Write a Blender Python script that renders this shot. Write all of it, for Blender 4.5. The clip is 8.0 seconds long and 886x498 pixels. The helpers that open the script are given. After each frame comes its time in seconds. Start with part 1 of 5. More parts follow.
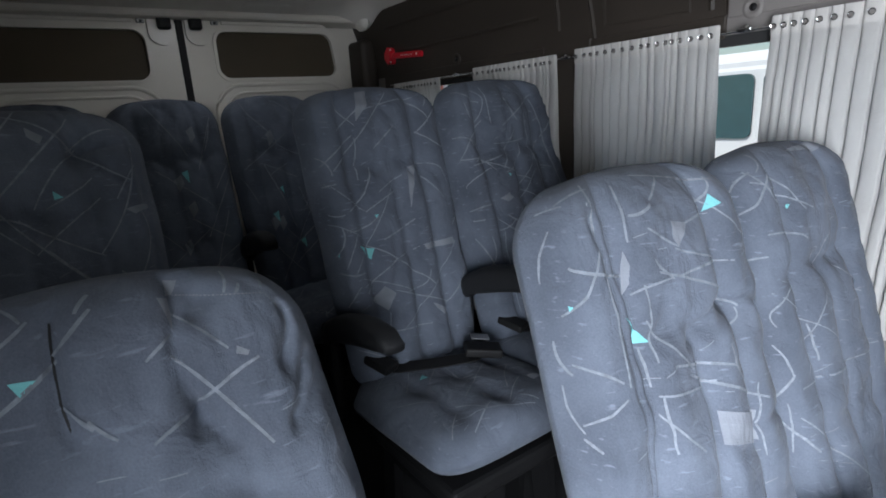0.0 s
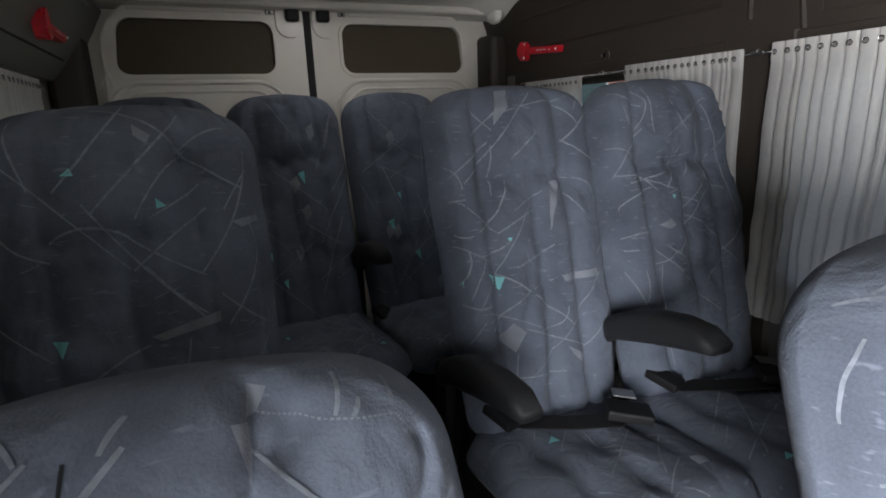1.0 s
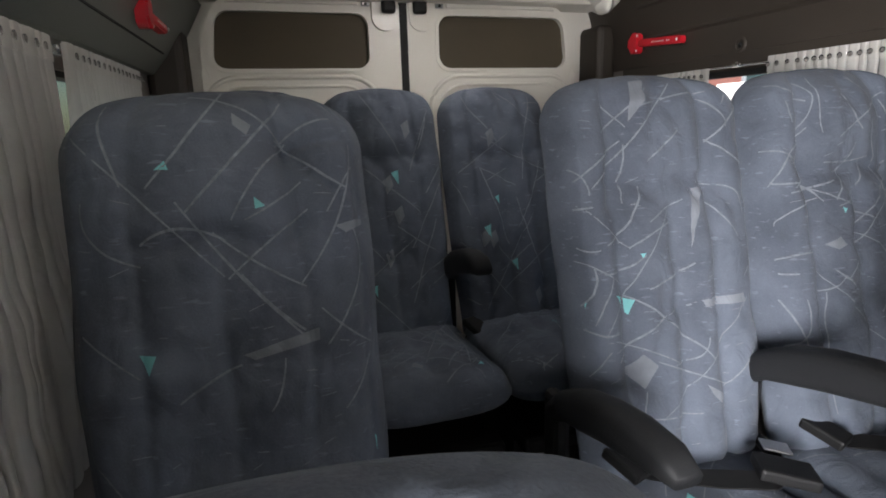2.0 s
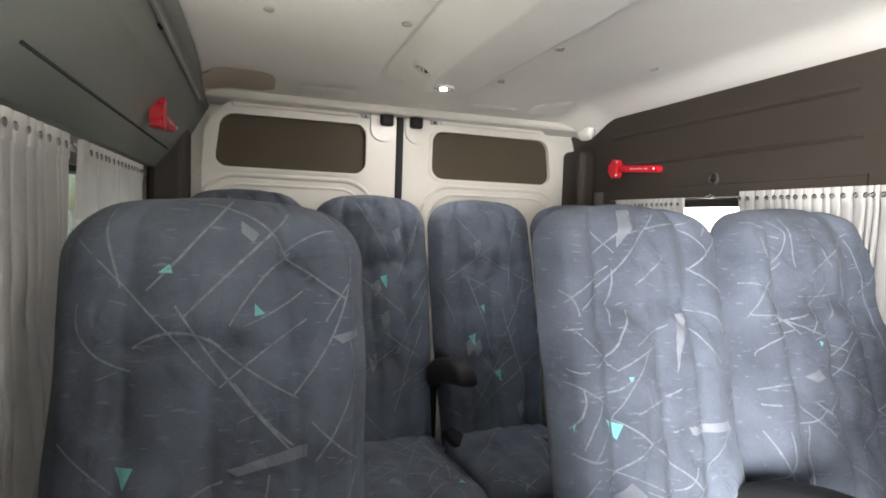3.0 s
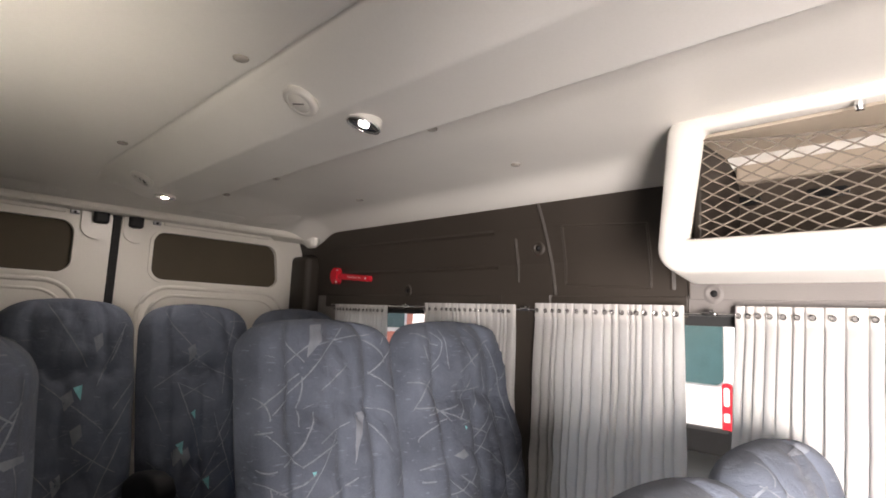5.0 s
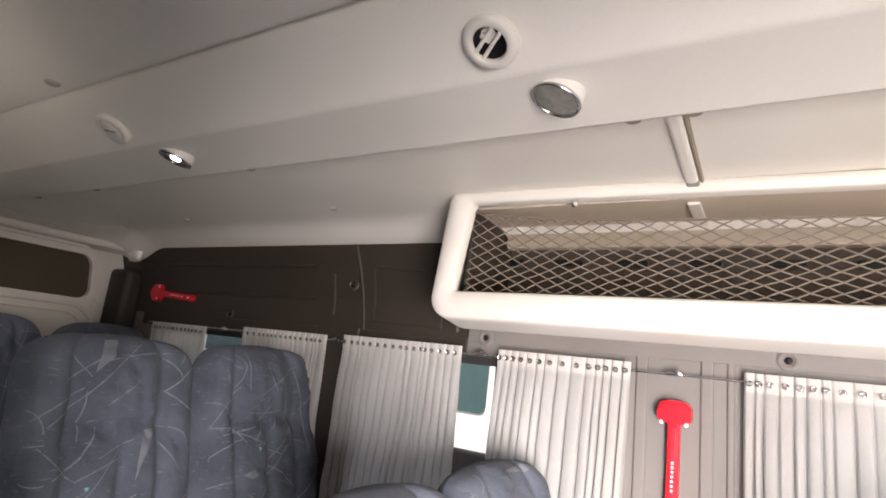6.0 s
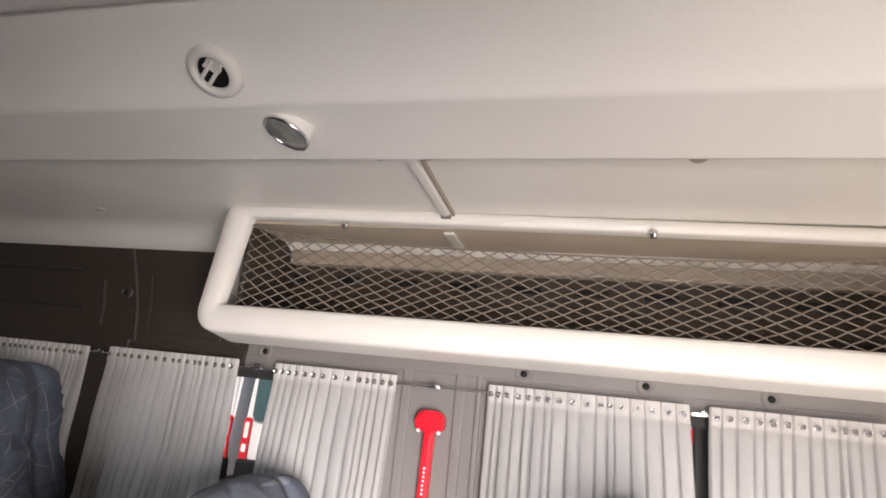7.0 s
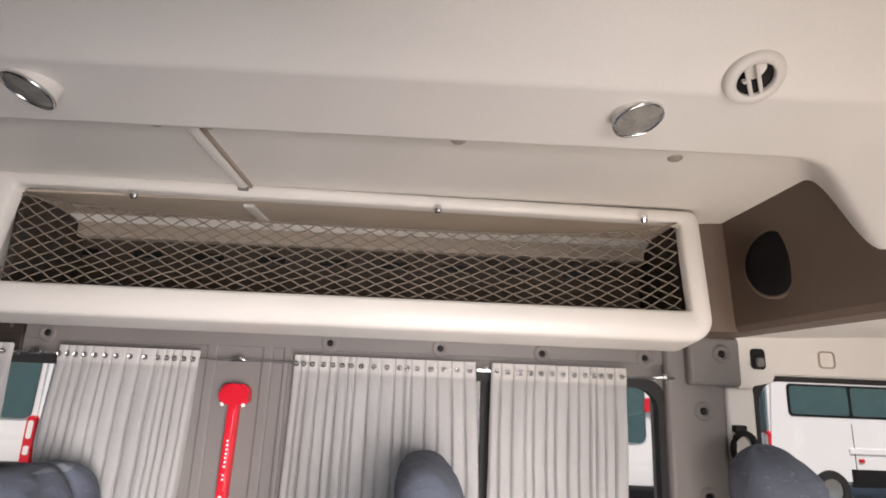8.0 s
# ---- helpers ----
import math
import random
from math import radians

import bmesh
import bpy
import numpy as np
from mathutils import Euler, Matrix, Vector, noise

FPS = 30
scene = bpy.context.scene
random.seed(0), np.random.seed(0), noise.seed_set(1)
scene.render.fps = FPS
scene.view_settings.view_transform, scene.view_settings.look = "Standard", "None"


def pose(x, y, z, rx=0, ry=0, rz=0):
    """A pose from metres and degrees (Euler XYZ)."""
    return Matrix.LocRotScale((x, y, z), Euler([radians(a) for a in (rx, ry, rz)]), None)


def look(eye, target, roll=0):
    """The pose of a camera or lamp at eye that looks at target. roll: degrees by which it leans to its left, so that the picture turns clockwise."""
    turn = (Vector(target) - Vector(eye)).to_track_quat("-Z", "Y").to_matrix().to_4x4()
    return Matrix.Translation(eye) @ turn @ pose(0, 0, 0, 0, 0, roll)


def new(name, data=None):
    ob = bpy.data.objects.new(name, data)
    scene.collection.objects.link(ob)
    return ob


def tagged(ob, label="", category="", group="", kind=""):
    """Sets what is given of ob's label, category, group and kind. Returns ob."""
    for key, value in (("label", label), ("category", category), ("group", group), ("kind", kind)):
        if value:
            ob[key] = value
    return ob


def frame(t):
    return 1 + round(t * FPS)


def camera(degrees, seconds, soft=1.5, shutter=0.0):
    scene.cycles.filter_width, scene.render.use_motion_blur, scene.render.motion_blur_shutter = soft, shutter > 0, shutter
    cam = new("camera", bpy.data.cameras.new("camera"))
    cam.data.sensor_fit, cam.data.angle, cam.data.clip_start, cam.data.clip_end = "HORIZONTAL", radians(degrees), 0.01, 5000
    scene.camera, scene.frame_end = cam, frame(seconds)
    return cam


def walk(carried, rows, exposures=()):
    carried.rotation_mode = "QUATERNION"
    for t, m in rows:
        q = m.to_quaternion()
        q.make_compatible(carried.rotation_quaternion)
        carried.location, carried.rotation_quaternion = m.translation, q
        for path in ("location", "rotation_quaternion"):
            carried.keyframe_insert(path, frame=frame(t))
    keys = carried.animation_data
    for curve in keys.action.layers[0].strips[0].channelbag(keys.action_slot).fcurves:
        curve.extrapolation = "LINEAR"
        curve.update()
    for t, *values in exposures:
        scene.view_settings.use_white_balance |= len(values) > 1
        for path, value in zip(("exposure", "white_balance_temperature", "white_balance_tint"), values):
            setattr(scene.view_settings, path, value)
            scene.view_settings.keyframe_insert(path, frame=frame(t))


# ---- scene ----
cam = camera(78.2, 8.0, soft=1.8)
PATH = [
    (0, (-0.477, 0.292, 1.169), (0.619, 1.892, 0.68), -3.9),
    (0.5, (-0.442, 0.417, 1.182), (0.479, 2.133, 0.728), -2.2),
    (1, (-0.423, 0.539, 1.184), (0.356, 2.318, 0.71), -2.3),
    (1.5, (-0.432, 0.646, 1.174), (0.192, 2.486, 0.698), -3.1),
    (1.7, (-0.439, 0.679, 1.168), (0.137, 2.531, 0.683), -2.9),
    (2.8, (-0.49, 0.728, 1.194), (0.105, 2.626, 0.989), 1.5),
    (3, (-0.492, 0.711, 1.202), (0.159, 2.599, 1.095), 2.0),
    (3.5, (-0.498, 0.668, 1.216), (0.306, 2.495, 1.344), 1.2),
    (4, (-0.498, 0.6, 1.237), (0.496, 2.326, 1.424), 2.3),
    (4.2, (-0.487, 0.586, 1.242), (0.636, 2.231, 1.419), 2.0),
    (5.3, (-0.511, 0.415, 1.271), (0.955, 1.744, 1.563), 4.4),
    (5.5, (-0.532, 0.369, 1.264), (1.009, 1.604, 1.583), 6.0),
    (6, (-0.533, 0.262, 1.275), (1.131, 1.298, 1.672), 6.4),
    (6.5, (-0.529, 0.166, 1.284), (1.256, 0.95, 1.731), 6.5),
    (7, (-0.53, 0.108, 1.3), (1.345, 0.602, 1.792), 6.0),
    (7.5, (-0.545, 0.055, 1.289), (1.392, 0.3, 1.722), 4.6),
    (8, (-0.571, -0.019, 1.275), (1.374, -0.055, 1.739), 2.4),
]
EXPOSURES = [(0.0, -0.52, 6250, 11), (0.5, -0.18, 6450, 12), (1.7, 0.65, 6950, 14), (2.8, 2.05, 7000, 13), (4.2, 1.52, 7450, 17), (5.5, 0.5, 7600, 21), (6.5, 0.0, 7450, 21), (8.0, -0.58, 7250, 21)]
walk(cam, [(t, look(eye, target, roll)) for t, eye, target, roll in PATH], EXPOSURES)

# ---- light ----
world = bpy.data.worlds.new("sky")
scene.world = world
world.use_nodes = True
wn = world.node_tree
sky = wn.nodes.new("ShaderNodeTexSky")
sky.sky_type = "NISHITA"
sky.sun_disc = False
sky.sun_elevation = radians(52)
sky.sun_rotation = radians(-88)
wn.links.new(sky.outputs[0], wn.nodes["Background"].inputs[0])
wn.nodes["Background"].inputs[1].default_value = 0.15

sun = new("sun", bpy.data.lights.new("sun", "SUN"))
sun.data.energy, sun.data.angle, sun.data.color = 5.0, radians(0.6), (1.0, 0.95, 0.88)
sun.matrix_world = look((-3.1, 0.2, 4.6), (0, 0, 0))

# daylight in the open doorway: level from the bright yard, and upwards from the sunlit ground
door_light = new("daylight_door", bpy.data.lights.new("daylight_door", "AREA"))
door_light.data.shape, door_light.data.size, door_light.data.size_y = "RECTANGLE", 0.6, 0.85
door_light.data.energy, door_light.data.color, door_light.data.spread = 42.0, (0.91, 0.95, 1.0), radians(105)
door_light.matrix_world = look((-0.94, -0.3, 0.72), (0.0, 0.25, 0.4))

ground_light = new("daylight_from_ground", bpy.data.lights.new("daylight_from_ground", "AREA"))
ground_light.data.shape, ground_light.data.size, ground_light.data.size_y = "RECTANGLE", 0.7, 0.5
ground_light.data.energy, ground_light.data.color, ground_light.data.spread = 9.0, (1.0, 0.95, 0.88), radians(84)
ground_light.matrix_world = look((-0.82, -0.48, 0.15), (-0.12, -0.74, 0.86))

# sky over the top of the doorway
sky_light = new("daylight_door_sky", bpy.data.lights.new("daylight_door_sky", "AREA"))
sky_light.data.shape, sky_light.data.size, sky_light.data.size_y = "RECTANGLE", 0.5, 0.14
sky_light.data.energy, sky_light.data.color, sky_light.data.spread = 13.0, (0.88, 0.94, 1.0), radians(128)
sky_light.matrix_world = look((-0.94, -0.33, 1.21), (-0.12, -0.03, 0.78))

# sky through the windscreen
screen_light = new("daylight_windscreen", bpy.data.lights.new("daylight_windscreen", "AREA"))
screen_light.data.shape, screen_light.data.size, screen_light.data.size_y = "RECTANGLE", 1.4, 0.5
screen_light.data.energy, screen_light.data.color, screen_light.data.spread = 1.2, (0.92, 0.96, 1.0), radians(120)
screen_light.matrix_world = look((0.0, -2.05, 1.12), (-0.2, 0.6, 0.95))

# sky through the passenger's door glass
cab_light = new("daylight_cab_window", bpy.data.lights.new("daylight_cab_window", "AREA"))
cab_light.data.shape, cab_light.data.size, cab_light.data.size_y = "RECTANGLE", 0.9, 0.5
cab_light.data.energy, cab_light.data.color, cab_light.data.spread = 3.0, (0.92, 0.97, 1.0), radians(110)
cab_light.matrix_world = look((-0.83, -1.42, 1.03), (0.6, -0.8, 0.75))

# added lamp in the unseen side window's bare part, brightens the left roof lining
side_fill = new("daylight_side_window", bpy.data.lights.new("daylight_side_window", "AREA"))
side_fill.data.shape, side_fill.data.size, side_fill.data.size_y = "RECTANGLE", 0.5, 0.4
side_fill.data.energy, side_fill.data.color, side_fill.data.spread = 1.5, (0.95, 0.99, 0.95), radians(64)
side_fill.matrix_world = look((-0.835, 0.92, 1.0), (-0.6, 1.55, 1.74))

window_light = new("daylight_rear_window", bpy.data.lights.new("daylight_rear_window", "AREA"))
window_light.data.shape, window_light.data.size, window_light.data.size_y = "RECTANGLE", 0.6, 0.5
window_light.data.energy, window_light.data.color = 0.3, (0.96, 0.98, 0.94)
window_light.matrix_world = look((-0.84, 2.12, 1.0), (0.0, 2.25, 1.6))

# ---- materials ----
def material(name, base, rough=0.6, metal=0.0, vary=0.12, scale=6.0, fine=160.0, bump=0.15, spec=0.5, second=None, trans=0.0):
    """A plain surface with variation at two scales and fine relief."""
    m = bpy.data.materials.new(name)
    m.use_nodes = True
    nt = m.node_tree
    b = nt.nodes["Principled BSDF"]
    tc = nt.nodes.new("ShaderNodeTexCoord")
    n1 = nt.nodes.new("ShaderNodeTexNoise")
    n1.inputs["Scale"].default_value, n1.inputs["Detail"].default_value = scale, 6
    n2 = nt.nodes.new("ShaderNodeTexNoise")
    n2.inputs["Scale"].default_value, n2.inputs["Detail"].default_value = fine, 3
    for n in (n1, n2):
        nt.links.new(tc.outputs["Object"], n.inputs["Vector"])
    add = nt.nodes.new("ShaderNodeMath")
    add.operation = "MULTIPLY_ADD"
    nt.links.new(n2.outputs["Fac"], add.inputs[0])
    add.inputs[1].default_value = 0.35
    nt.links.new(n1.outputs["Fac"], add.inputs[2])
    ramp = nt.nodes.new("ShaderNodeValToRGB")
    ramp.color_ramp.elements[0].position, ramp.color_ramp.elements[1].position = 0.4, 0.95
    lo = [c * (1 - vary) for c in base]
    hi = [min(1, c * (1 + vary)) for c in (second or base)]
    ramp.color_ramp.elements[0].color, ramp.color_ramp.elements[1].color = (*lo, 1), (*hi, 1)
    nt.links.new(add.outputs[0], ramp.inputs[0])
    nt.links.new(ramp.outputs[0], b.inputs["Base Color"])
    rr = nt.nodes.new("ShaderNodeMapRange")
    rr.inputs[3].default_value, rr.inputs[4].default_value = max(0.02, rough - 0.08), min(1, rough + 0.08)
    nt.links.new(n1.outputs["Fac"], rr.inputs[0])
    nt.links.new(rr.outputs[0], b.inputs["Roughness"])
    bp = nt.nodes.new("ShaderNodeBump")
    bp.inputs["Strength"].default_value, bp.inputs["Distance"].default_value = bump, 0.002
    nt.links.new(n2.outputs["Fac"], bp.inputs["Height"])
    nt.links.new(bp.outputs[0], b.inputs["Normal"])
    b.inputs["Metallic"].default_value = metal
    b.inputs["Specular IOR Level"].default_value = spec
    if trans:
        tr = nt.nodes.new("ShaderNodeBsdfTranslucent")
        nt.links.new(ramp.outputs[0], tr.inputs[0])
        mix = nt.nodes.new("ShaderNodeMixShader")
        mix.inputs[0].default_value = trans
        nt.links.new(b.outputs[0], mix.inputs[1])
        nt.links.new(tr.outputs[0], mix.inputs[2])
        nt.links.new(mix.outputs[0], nt.nodes["Material Output"].inputs[0])
    return m


def fabric_material(name, base, print_tone):
    """Seat cloth: woven grain, faint brushed tone patches, and soft sheen."""
    m = material(name, base, 0.9, vary=0.22, scale=9, fine=420, bump=0.35, spec=0.15, second=print_tone)
    b = m.node_tree.nodes["Principled BSDF"]
    b.inputs["Sheen Weight"].default_value = 0.06
    # soft creases in the stretched cover
    nt = m.node_tree
    tc = nt.nodes.new("ShaderNodeTexCoord")
    n3 = nt.nodes.new("ShaderNodeTexNoise")
    n3.inputs["Scale"].default_value, n3.inputs["Detail"].default_value, n3.inputs["Distortion"].default_value = 16, 3, 1.2
    nt.links.new(tc.outputs["Object"], n3.inputs["Vector"])
    fold = nt.nodes.new("ShaderNodeBump")
    fold.inputs["Strength"].default_value, fold.inputs["Distance"].default_value = 0.5, 0.012
    nt.links.new(n3.outputs["Fac"], fold.inputs["Height"])
    old = b.inputs["Normal"].links[0].from_node
    nt.links.new(fold.outputs[0], old.inputs["Normal"])
    b.inputs["Sheen Roughness"].default_value = 0.5
    # short pale streaks woven along the cloth
    stretch = nt.nodes.new("ShaderNodeMapping")
    stretch.inputs["Scale"].default_value = (26, 60, 150)
    stretch.inputs["Rotation"].default_value = (0, radians(14), 0)
    nt.links.new(tc.outputs["Object"], stretch.inputs["Vector"])
    n4 = nt.nodes.new("ShaderNodeTexNoise")
    n4.inputs["Scale"].default_value, n4.inputs["Detail"].default_value = 1.0, 2
    nt.links.new(stretch.outputs[0], n4.inputs["Vector"])
    cut = nt.nodes.new("ShaderNodeMapRange")
    cut.inputs[1].default_value, cut.inputs[2].default_value, cut.inputs[4].default_value = 0.64, 0.74, 0.55
    nt.links.new(n4.outputs["Fac"], cut.inputs[0])
    blend = nt.nodes.new("ShaderNodeMix")
    blend.data_type = "RGBA"
    nt.links.new(cut.outputs[0], blend.inputs[0])
    nt.links.new(b.inputs["Base Color"].links[0].from_socket, blend.inputs[6])
    blend.inputs[7].default_value = (*[1.7 * c for c in print_tone], 1)
    nt.links.new(blend.outputs[2], b.inputs["Base Color"])
    return m


def glass_material(name, tint, rough=0.02):
    m = bpy.data.materials.new(name)
    m.use_nodes = True
    b = m.node_tree.nodes["Principled BSDF"]
    b.inputs["Base Color"].default_value = (*tint, 1)
    b.inputs["Transmission Weight"].default_value = 1.0
    b.inputs["Roughness"].default_value = rough
    b.inputs["IOR"].default_value = 1.1
    return m


def glow_material(name, color, strength):
    m = bpy.data.materials.new(name)
    m.use_nodes = True
    b = m.node_tree.nodes["Principled BSDF"]
    b.inputs["Emission Color"].default_value = (*color, 1)
    b.inputs["Emission Strength"].default_value = strength
    return m


CLOTH = fabric_material("seat_cloth", (0.074, 0.086, 0.111), (0.095, 0.11, 0.139))
CLOTH_LINE = material("cloth_line", (0.165, 0.182, 0.21), 0.9, vary=0.3, scale=110, spec=0.1)
CLOTH_PATCH = material("cloth_patch", (0.17, 0.183, 0.21), 0.9, vary=0.15, scale=20, fine=420, bump=0.3, spec=0.1)
CLOTH_TEAL = material("cloth_teal", (0.16, 0.42, 0.44), 0.9, vary=0.15, scale=20, fine=420, bump=0.3, spec=0.1)
CEIL = material("ceiling_plastic", (0.8, 0.77, 0.715), 0.38, vary=0.05, scale=3, fine=220, bump=0.05)
DARK = material("dark_trim", (0.033, 0.0255, 0.0195), 0.55, vary=0.15, scale=5, fine=300, bump=0.3)
TAUPE = material("taupe_trim", (0.17, 0.155, 0.145), 0.6, vary=0.1, scale=5, fine=300, bump=0.3)
GREEN_GREY = material("grey_green_trim", (0.135, 0.142, 0.13), 0.42, vary=0.12, scale=4, fine=300, bump=0.15)
BROWN = material("brown_trim", (0.12, 0.083, 0.06), 0.55, vary=0.12, scale=5, fine=300, bump=0.3)
CREAM = material("cream_plastic", (0.67, 0.64, 0.59), 0.42, vary=0.05, scale=4, fine=260, bump=0.08)
WHITE_METAL = material("white_door_paint", (0.76, 0.725, 0.655), 0.32, vary=0.06, scale=4, fine=180, bump=0.03)
ARM = material("dark_grey_plastic", (0.016, 0.0165, 0.018), 0.55, vary=0.15, scale=12, fine=300, bump=0.3, spec=0.22)
BLACK = material("black_plastic", (0.009, 0.009, 0.0095), 0.5, vary=0.2, scale=12, fine=260, bump=0.2, spec=0.18)
RUBBER = material("black_rubber", (0.015, 0.015, 0.015), 0.8, vary=0.2, scale=12)
BOARD = material("brown_board", (0.075, 0.058, 0.036), 0.75, vary=0.18, scale=3, fine=500, bump=0.25)
RED = material("red_plastic", (0.62, 0.013, 0.028), 0.3, vary=0.08, scale=8, bump=0.05)
WHITE = material("white_print", (0.8, 0.78, 0.76), 0.6)
CHROME = material("chrome", (0.75, 0.75, 0.75), 0.2, metal=1.0, vary=0.05)
STEEL = material("dull_steel", (0.4, 0.4, 0.4), 0.4, metal=1.0)
CURTAIN = material("curtain_cloth", (0.61, 0.598, 0.58), 0.9, vary=0.07, scale=6, fine=500, bump=0.3, spec=0.1, trans=0.5)
creases = CURTAIN.node_tree.nodes.new("ShaderNodeTexNoise")
creases.inputs["Scale"].default_value, creases.inputs["Detail"].default_value, creases.inputs["Distortion"].default_value = 13, 4, 1.6
crease_place = CURTAIN.node_tree.nodes.new("ShaderNodeTexCoord")
CURTAIN.node_tree.links.new(crease_place.outputs["Object"], creases.inputs["Vector"])
crease_bump = CURTAIN.node_tree.nodes.new("ShaderNodeBump")
crease_bump.inputs["Strength"].default_value, crease_bump.inputs["Distance"].default_value = 0.55, 0.014
CURTAIN.node_tree.links.new(creases.outputs["Fac"], crease_bump.inputs["Height"])
for node in [k for k in CURTAIN.node_tree.nodes if k.type == "BUMP" and k != crease_bump]:
    CURTAIN.node_tree.links.new(crease_bump.outputs[0], node.inputs["Normal"])
CURTAIN_HEM = material("curtain_header", (0.6, 0.582, 0.555), 0.9, vary=0.07, scale=6, fine=500, bump=0.3, spec=0.1, trans=0.25)
NET = material("net_cord", (0.18, 0.15, 0.12), 0.8, vary=0.15, scale=40)
FLOOR = material("floor_rubber", (0.03, 0.03, 0.032), 0.7, vary=0.2, scale=8, fine=120, bump=0.4)
PLUG = material("ceiling_plug", (0.36, 0.33, 0.29), 0.6)
TINTED = glass_material("tinted_glass", (0.11, 0.135, 0.125))
GRILLE = material("speaker_cloth", (0.009, 0.008, 0.008), 0.9, vary=0.3, scale=20, fine=700, bump=0.6, spec=0.1)
# beige of the roof pad, also the shade painted over the rack
ROOF_PAD_RACK_SHADE = material("roof_pad_rack_shade", (0.5, 0.42, 0.33), 0.75, vary=0.08, scale=8, fine=300, bump=0.2)
RACK_BACK = material("rack_back", (0.056, 0.043, 0.033), 0.7, vary=0.2, scale=6, fine=300, bump=0.3, spec=0.2)
BEIGE = material("beige_plastic", (0.34, 0.28, 0.22), 0.5, vary=0.1, scale=5, fine=260, bump=0.1)
GLASS = glass_material("window_glass", (0.93, 0.97, 0.96))
LENS = glass_material("lamp_lens", (0.85, 0.85, 0.85), 0.25)
LAMP_REAR = glow_material("lamp_on_rear", (0.95, 0.97, 1.0), 600.0)
LAMP_ON = glow_material("lamp_on", (0.9, 0.95, 1.0), 45.0)
VAN_PAINT = material("van_paint", (0.78, 0.79, 0.8), 0.25, vary=0.03, scale=2)
DARK_GLASS = material("teal_glass", (0.045, 0.1, 0.11), 0.06)
LAMP_GLASS = material("lamp_glass", (0.27, 0.26, 0.235), 0.12, vary=0.25, scale=60, fine=200, bump=0.3)
BRICK_RED = material("red_plaster", (0.7, 0.27, 0.2), 0.85, vary=0.1, scale=1.5, fine=30)
ASPHALT = material("pale_paving", (0.34, 0.33, 0.31), 0.9, vary=0.15, scale=2, fine=60, bump=0.4)


# ---- mesh helpers ----
def part(name, bm, mat, parent=None, label="", smooth=False):
    me = bpy.data.meshes.new(name)
    bmesh.ops.recalc_face_normals(bm, faces=bm.faces[:])
    if smooth:
        for f in bm.faces:
            f.smooth = True
    bm.to_mesh(me)
    bm.free()
    me.materials.append(mat)
    ob = new(name, me)
    ob.parent = parent
    if label:
        tagged(ob, label)
    return ob


def thing(name, x, y, z, label, category, group="", rz=0):
    e = new(name)
    e.empty_display_size = 0.05
    e.matrix_world = pose(x, y, z, 0, 0, rz)
    return tagged(e, label, category, group)


def setting(ob, label, category):
    return tagged(ob, label, category, kind="structure")


def box(x0, x1, y0, y1, z0, z1, bevel=0.0, seg=2, bm=None):
    bm = bm or bmesh.new()
    vs = bmesh.ops.create_cube(bm, size=1)["verts"]
    bmesh.ops.transform(bm, matrix=Matrix.Translation(((x0 + x1) / 2, (y0 + y1) / 2, (z0 + z1) / 2)) @ Matrix.Diagonal((x1 - x0, y1 - y0, z1 - z0, 1)), verts=vs)
    if bevel:
        edges = list({e for v in vs for e in v.link_edges})
        bmesh.ops.bevel(bm, geom=edges, offset=bevel, segments=seg, affect="EDGES", profile=0.5)
    return bm


def prism(points, axis, a, b, bm=None):
    """A closed outline carried along an axis from a to b. Points are the two other coordinates in order x, y, z."""
    bm = bm or bmesh.new()

    def place(p, c):
        return {"x": (c, p[0], p[1]), "y": (p[0], c, p[1]), "z": (p[0], p[1], c)}[axis]
    lo = [bm.verts.new(place(p, a)) for p in points]
    hi = [bm.verts.new(place(p, b)) for p in points]
    n = len(points)
    bm.faces.new(lo)
    bm.faces.new(hi[::-1])
    for i in range(n):
        bm.faces.new((lo[i], lo[(i + 1) % n], hi[(i + 1) % n], hi[i]))
    return bm


def ring_prism(outer, inner, axis, a, b):
    """A frame: two outlines with as many points, carried along an axis."""
    bm = bmesh.new()

    def place(p, c):
        return {"x": (c, p[0], p[1]), "y": (p[0], c, p[1]), "z": (p[0], p[1], c)}[axis]
    n = len(outer)
    v = [[bm.verts.new(place(p, c)) for p in loop] for c in (a, b) for loop in (outer, inner)]
    for i in range(n):
        j = (i + 1) % n
        bm.faces.new((v[0][i], v[0][j], v[1][j], v[1][i]))
        bm.faces.new((v[2][i], v[3][i], v[3][j], v[2][j]))
        bm.faces.new((v[0][i], v[2][i], v[2][j], v[0][j]))
        bm.faces.new((v[1][i], v[1][j], v[3][j], v[3][i]))
    return bm


def rounded(x0, x1, y0, y1, r, n=6):
    """An outline with rounded corners; r is one radius or four (from x0 y0, turning left)."""
    rs = r if isinstance(r, (tuple, list)) else (r,) * 4
    out = []
    for k, (cx, cy) in enumerate(((x0 + rs[0], y0 + rs[0]), (x1 - rs[1], y0 + rs[1]), (x1 - rs[2], y1 - rs[2]), (x0 + rs[3], y1 - rs[3]))):
        for i in range(n + 1):
            a = radians(180 + 90 * k + 90 * i / n)
            out.append((cx + rs[k] * math.cos(a), cy + rs[k] * math.sin(a)))
    return out


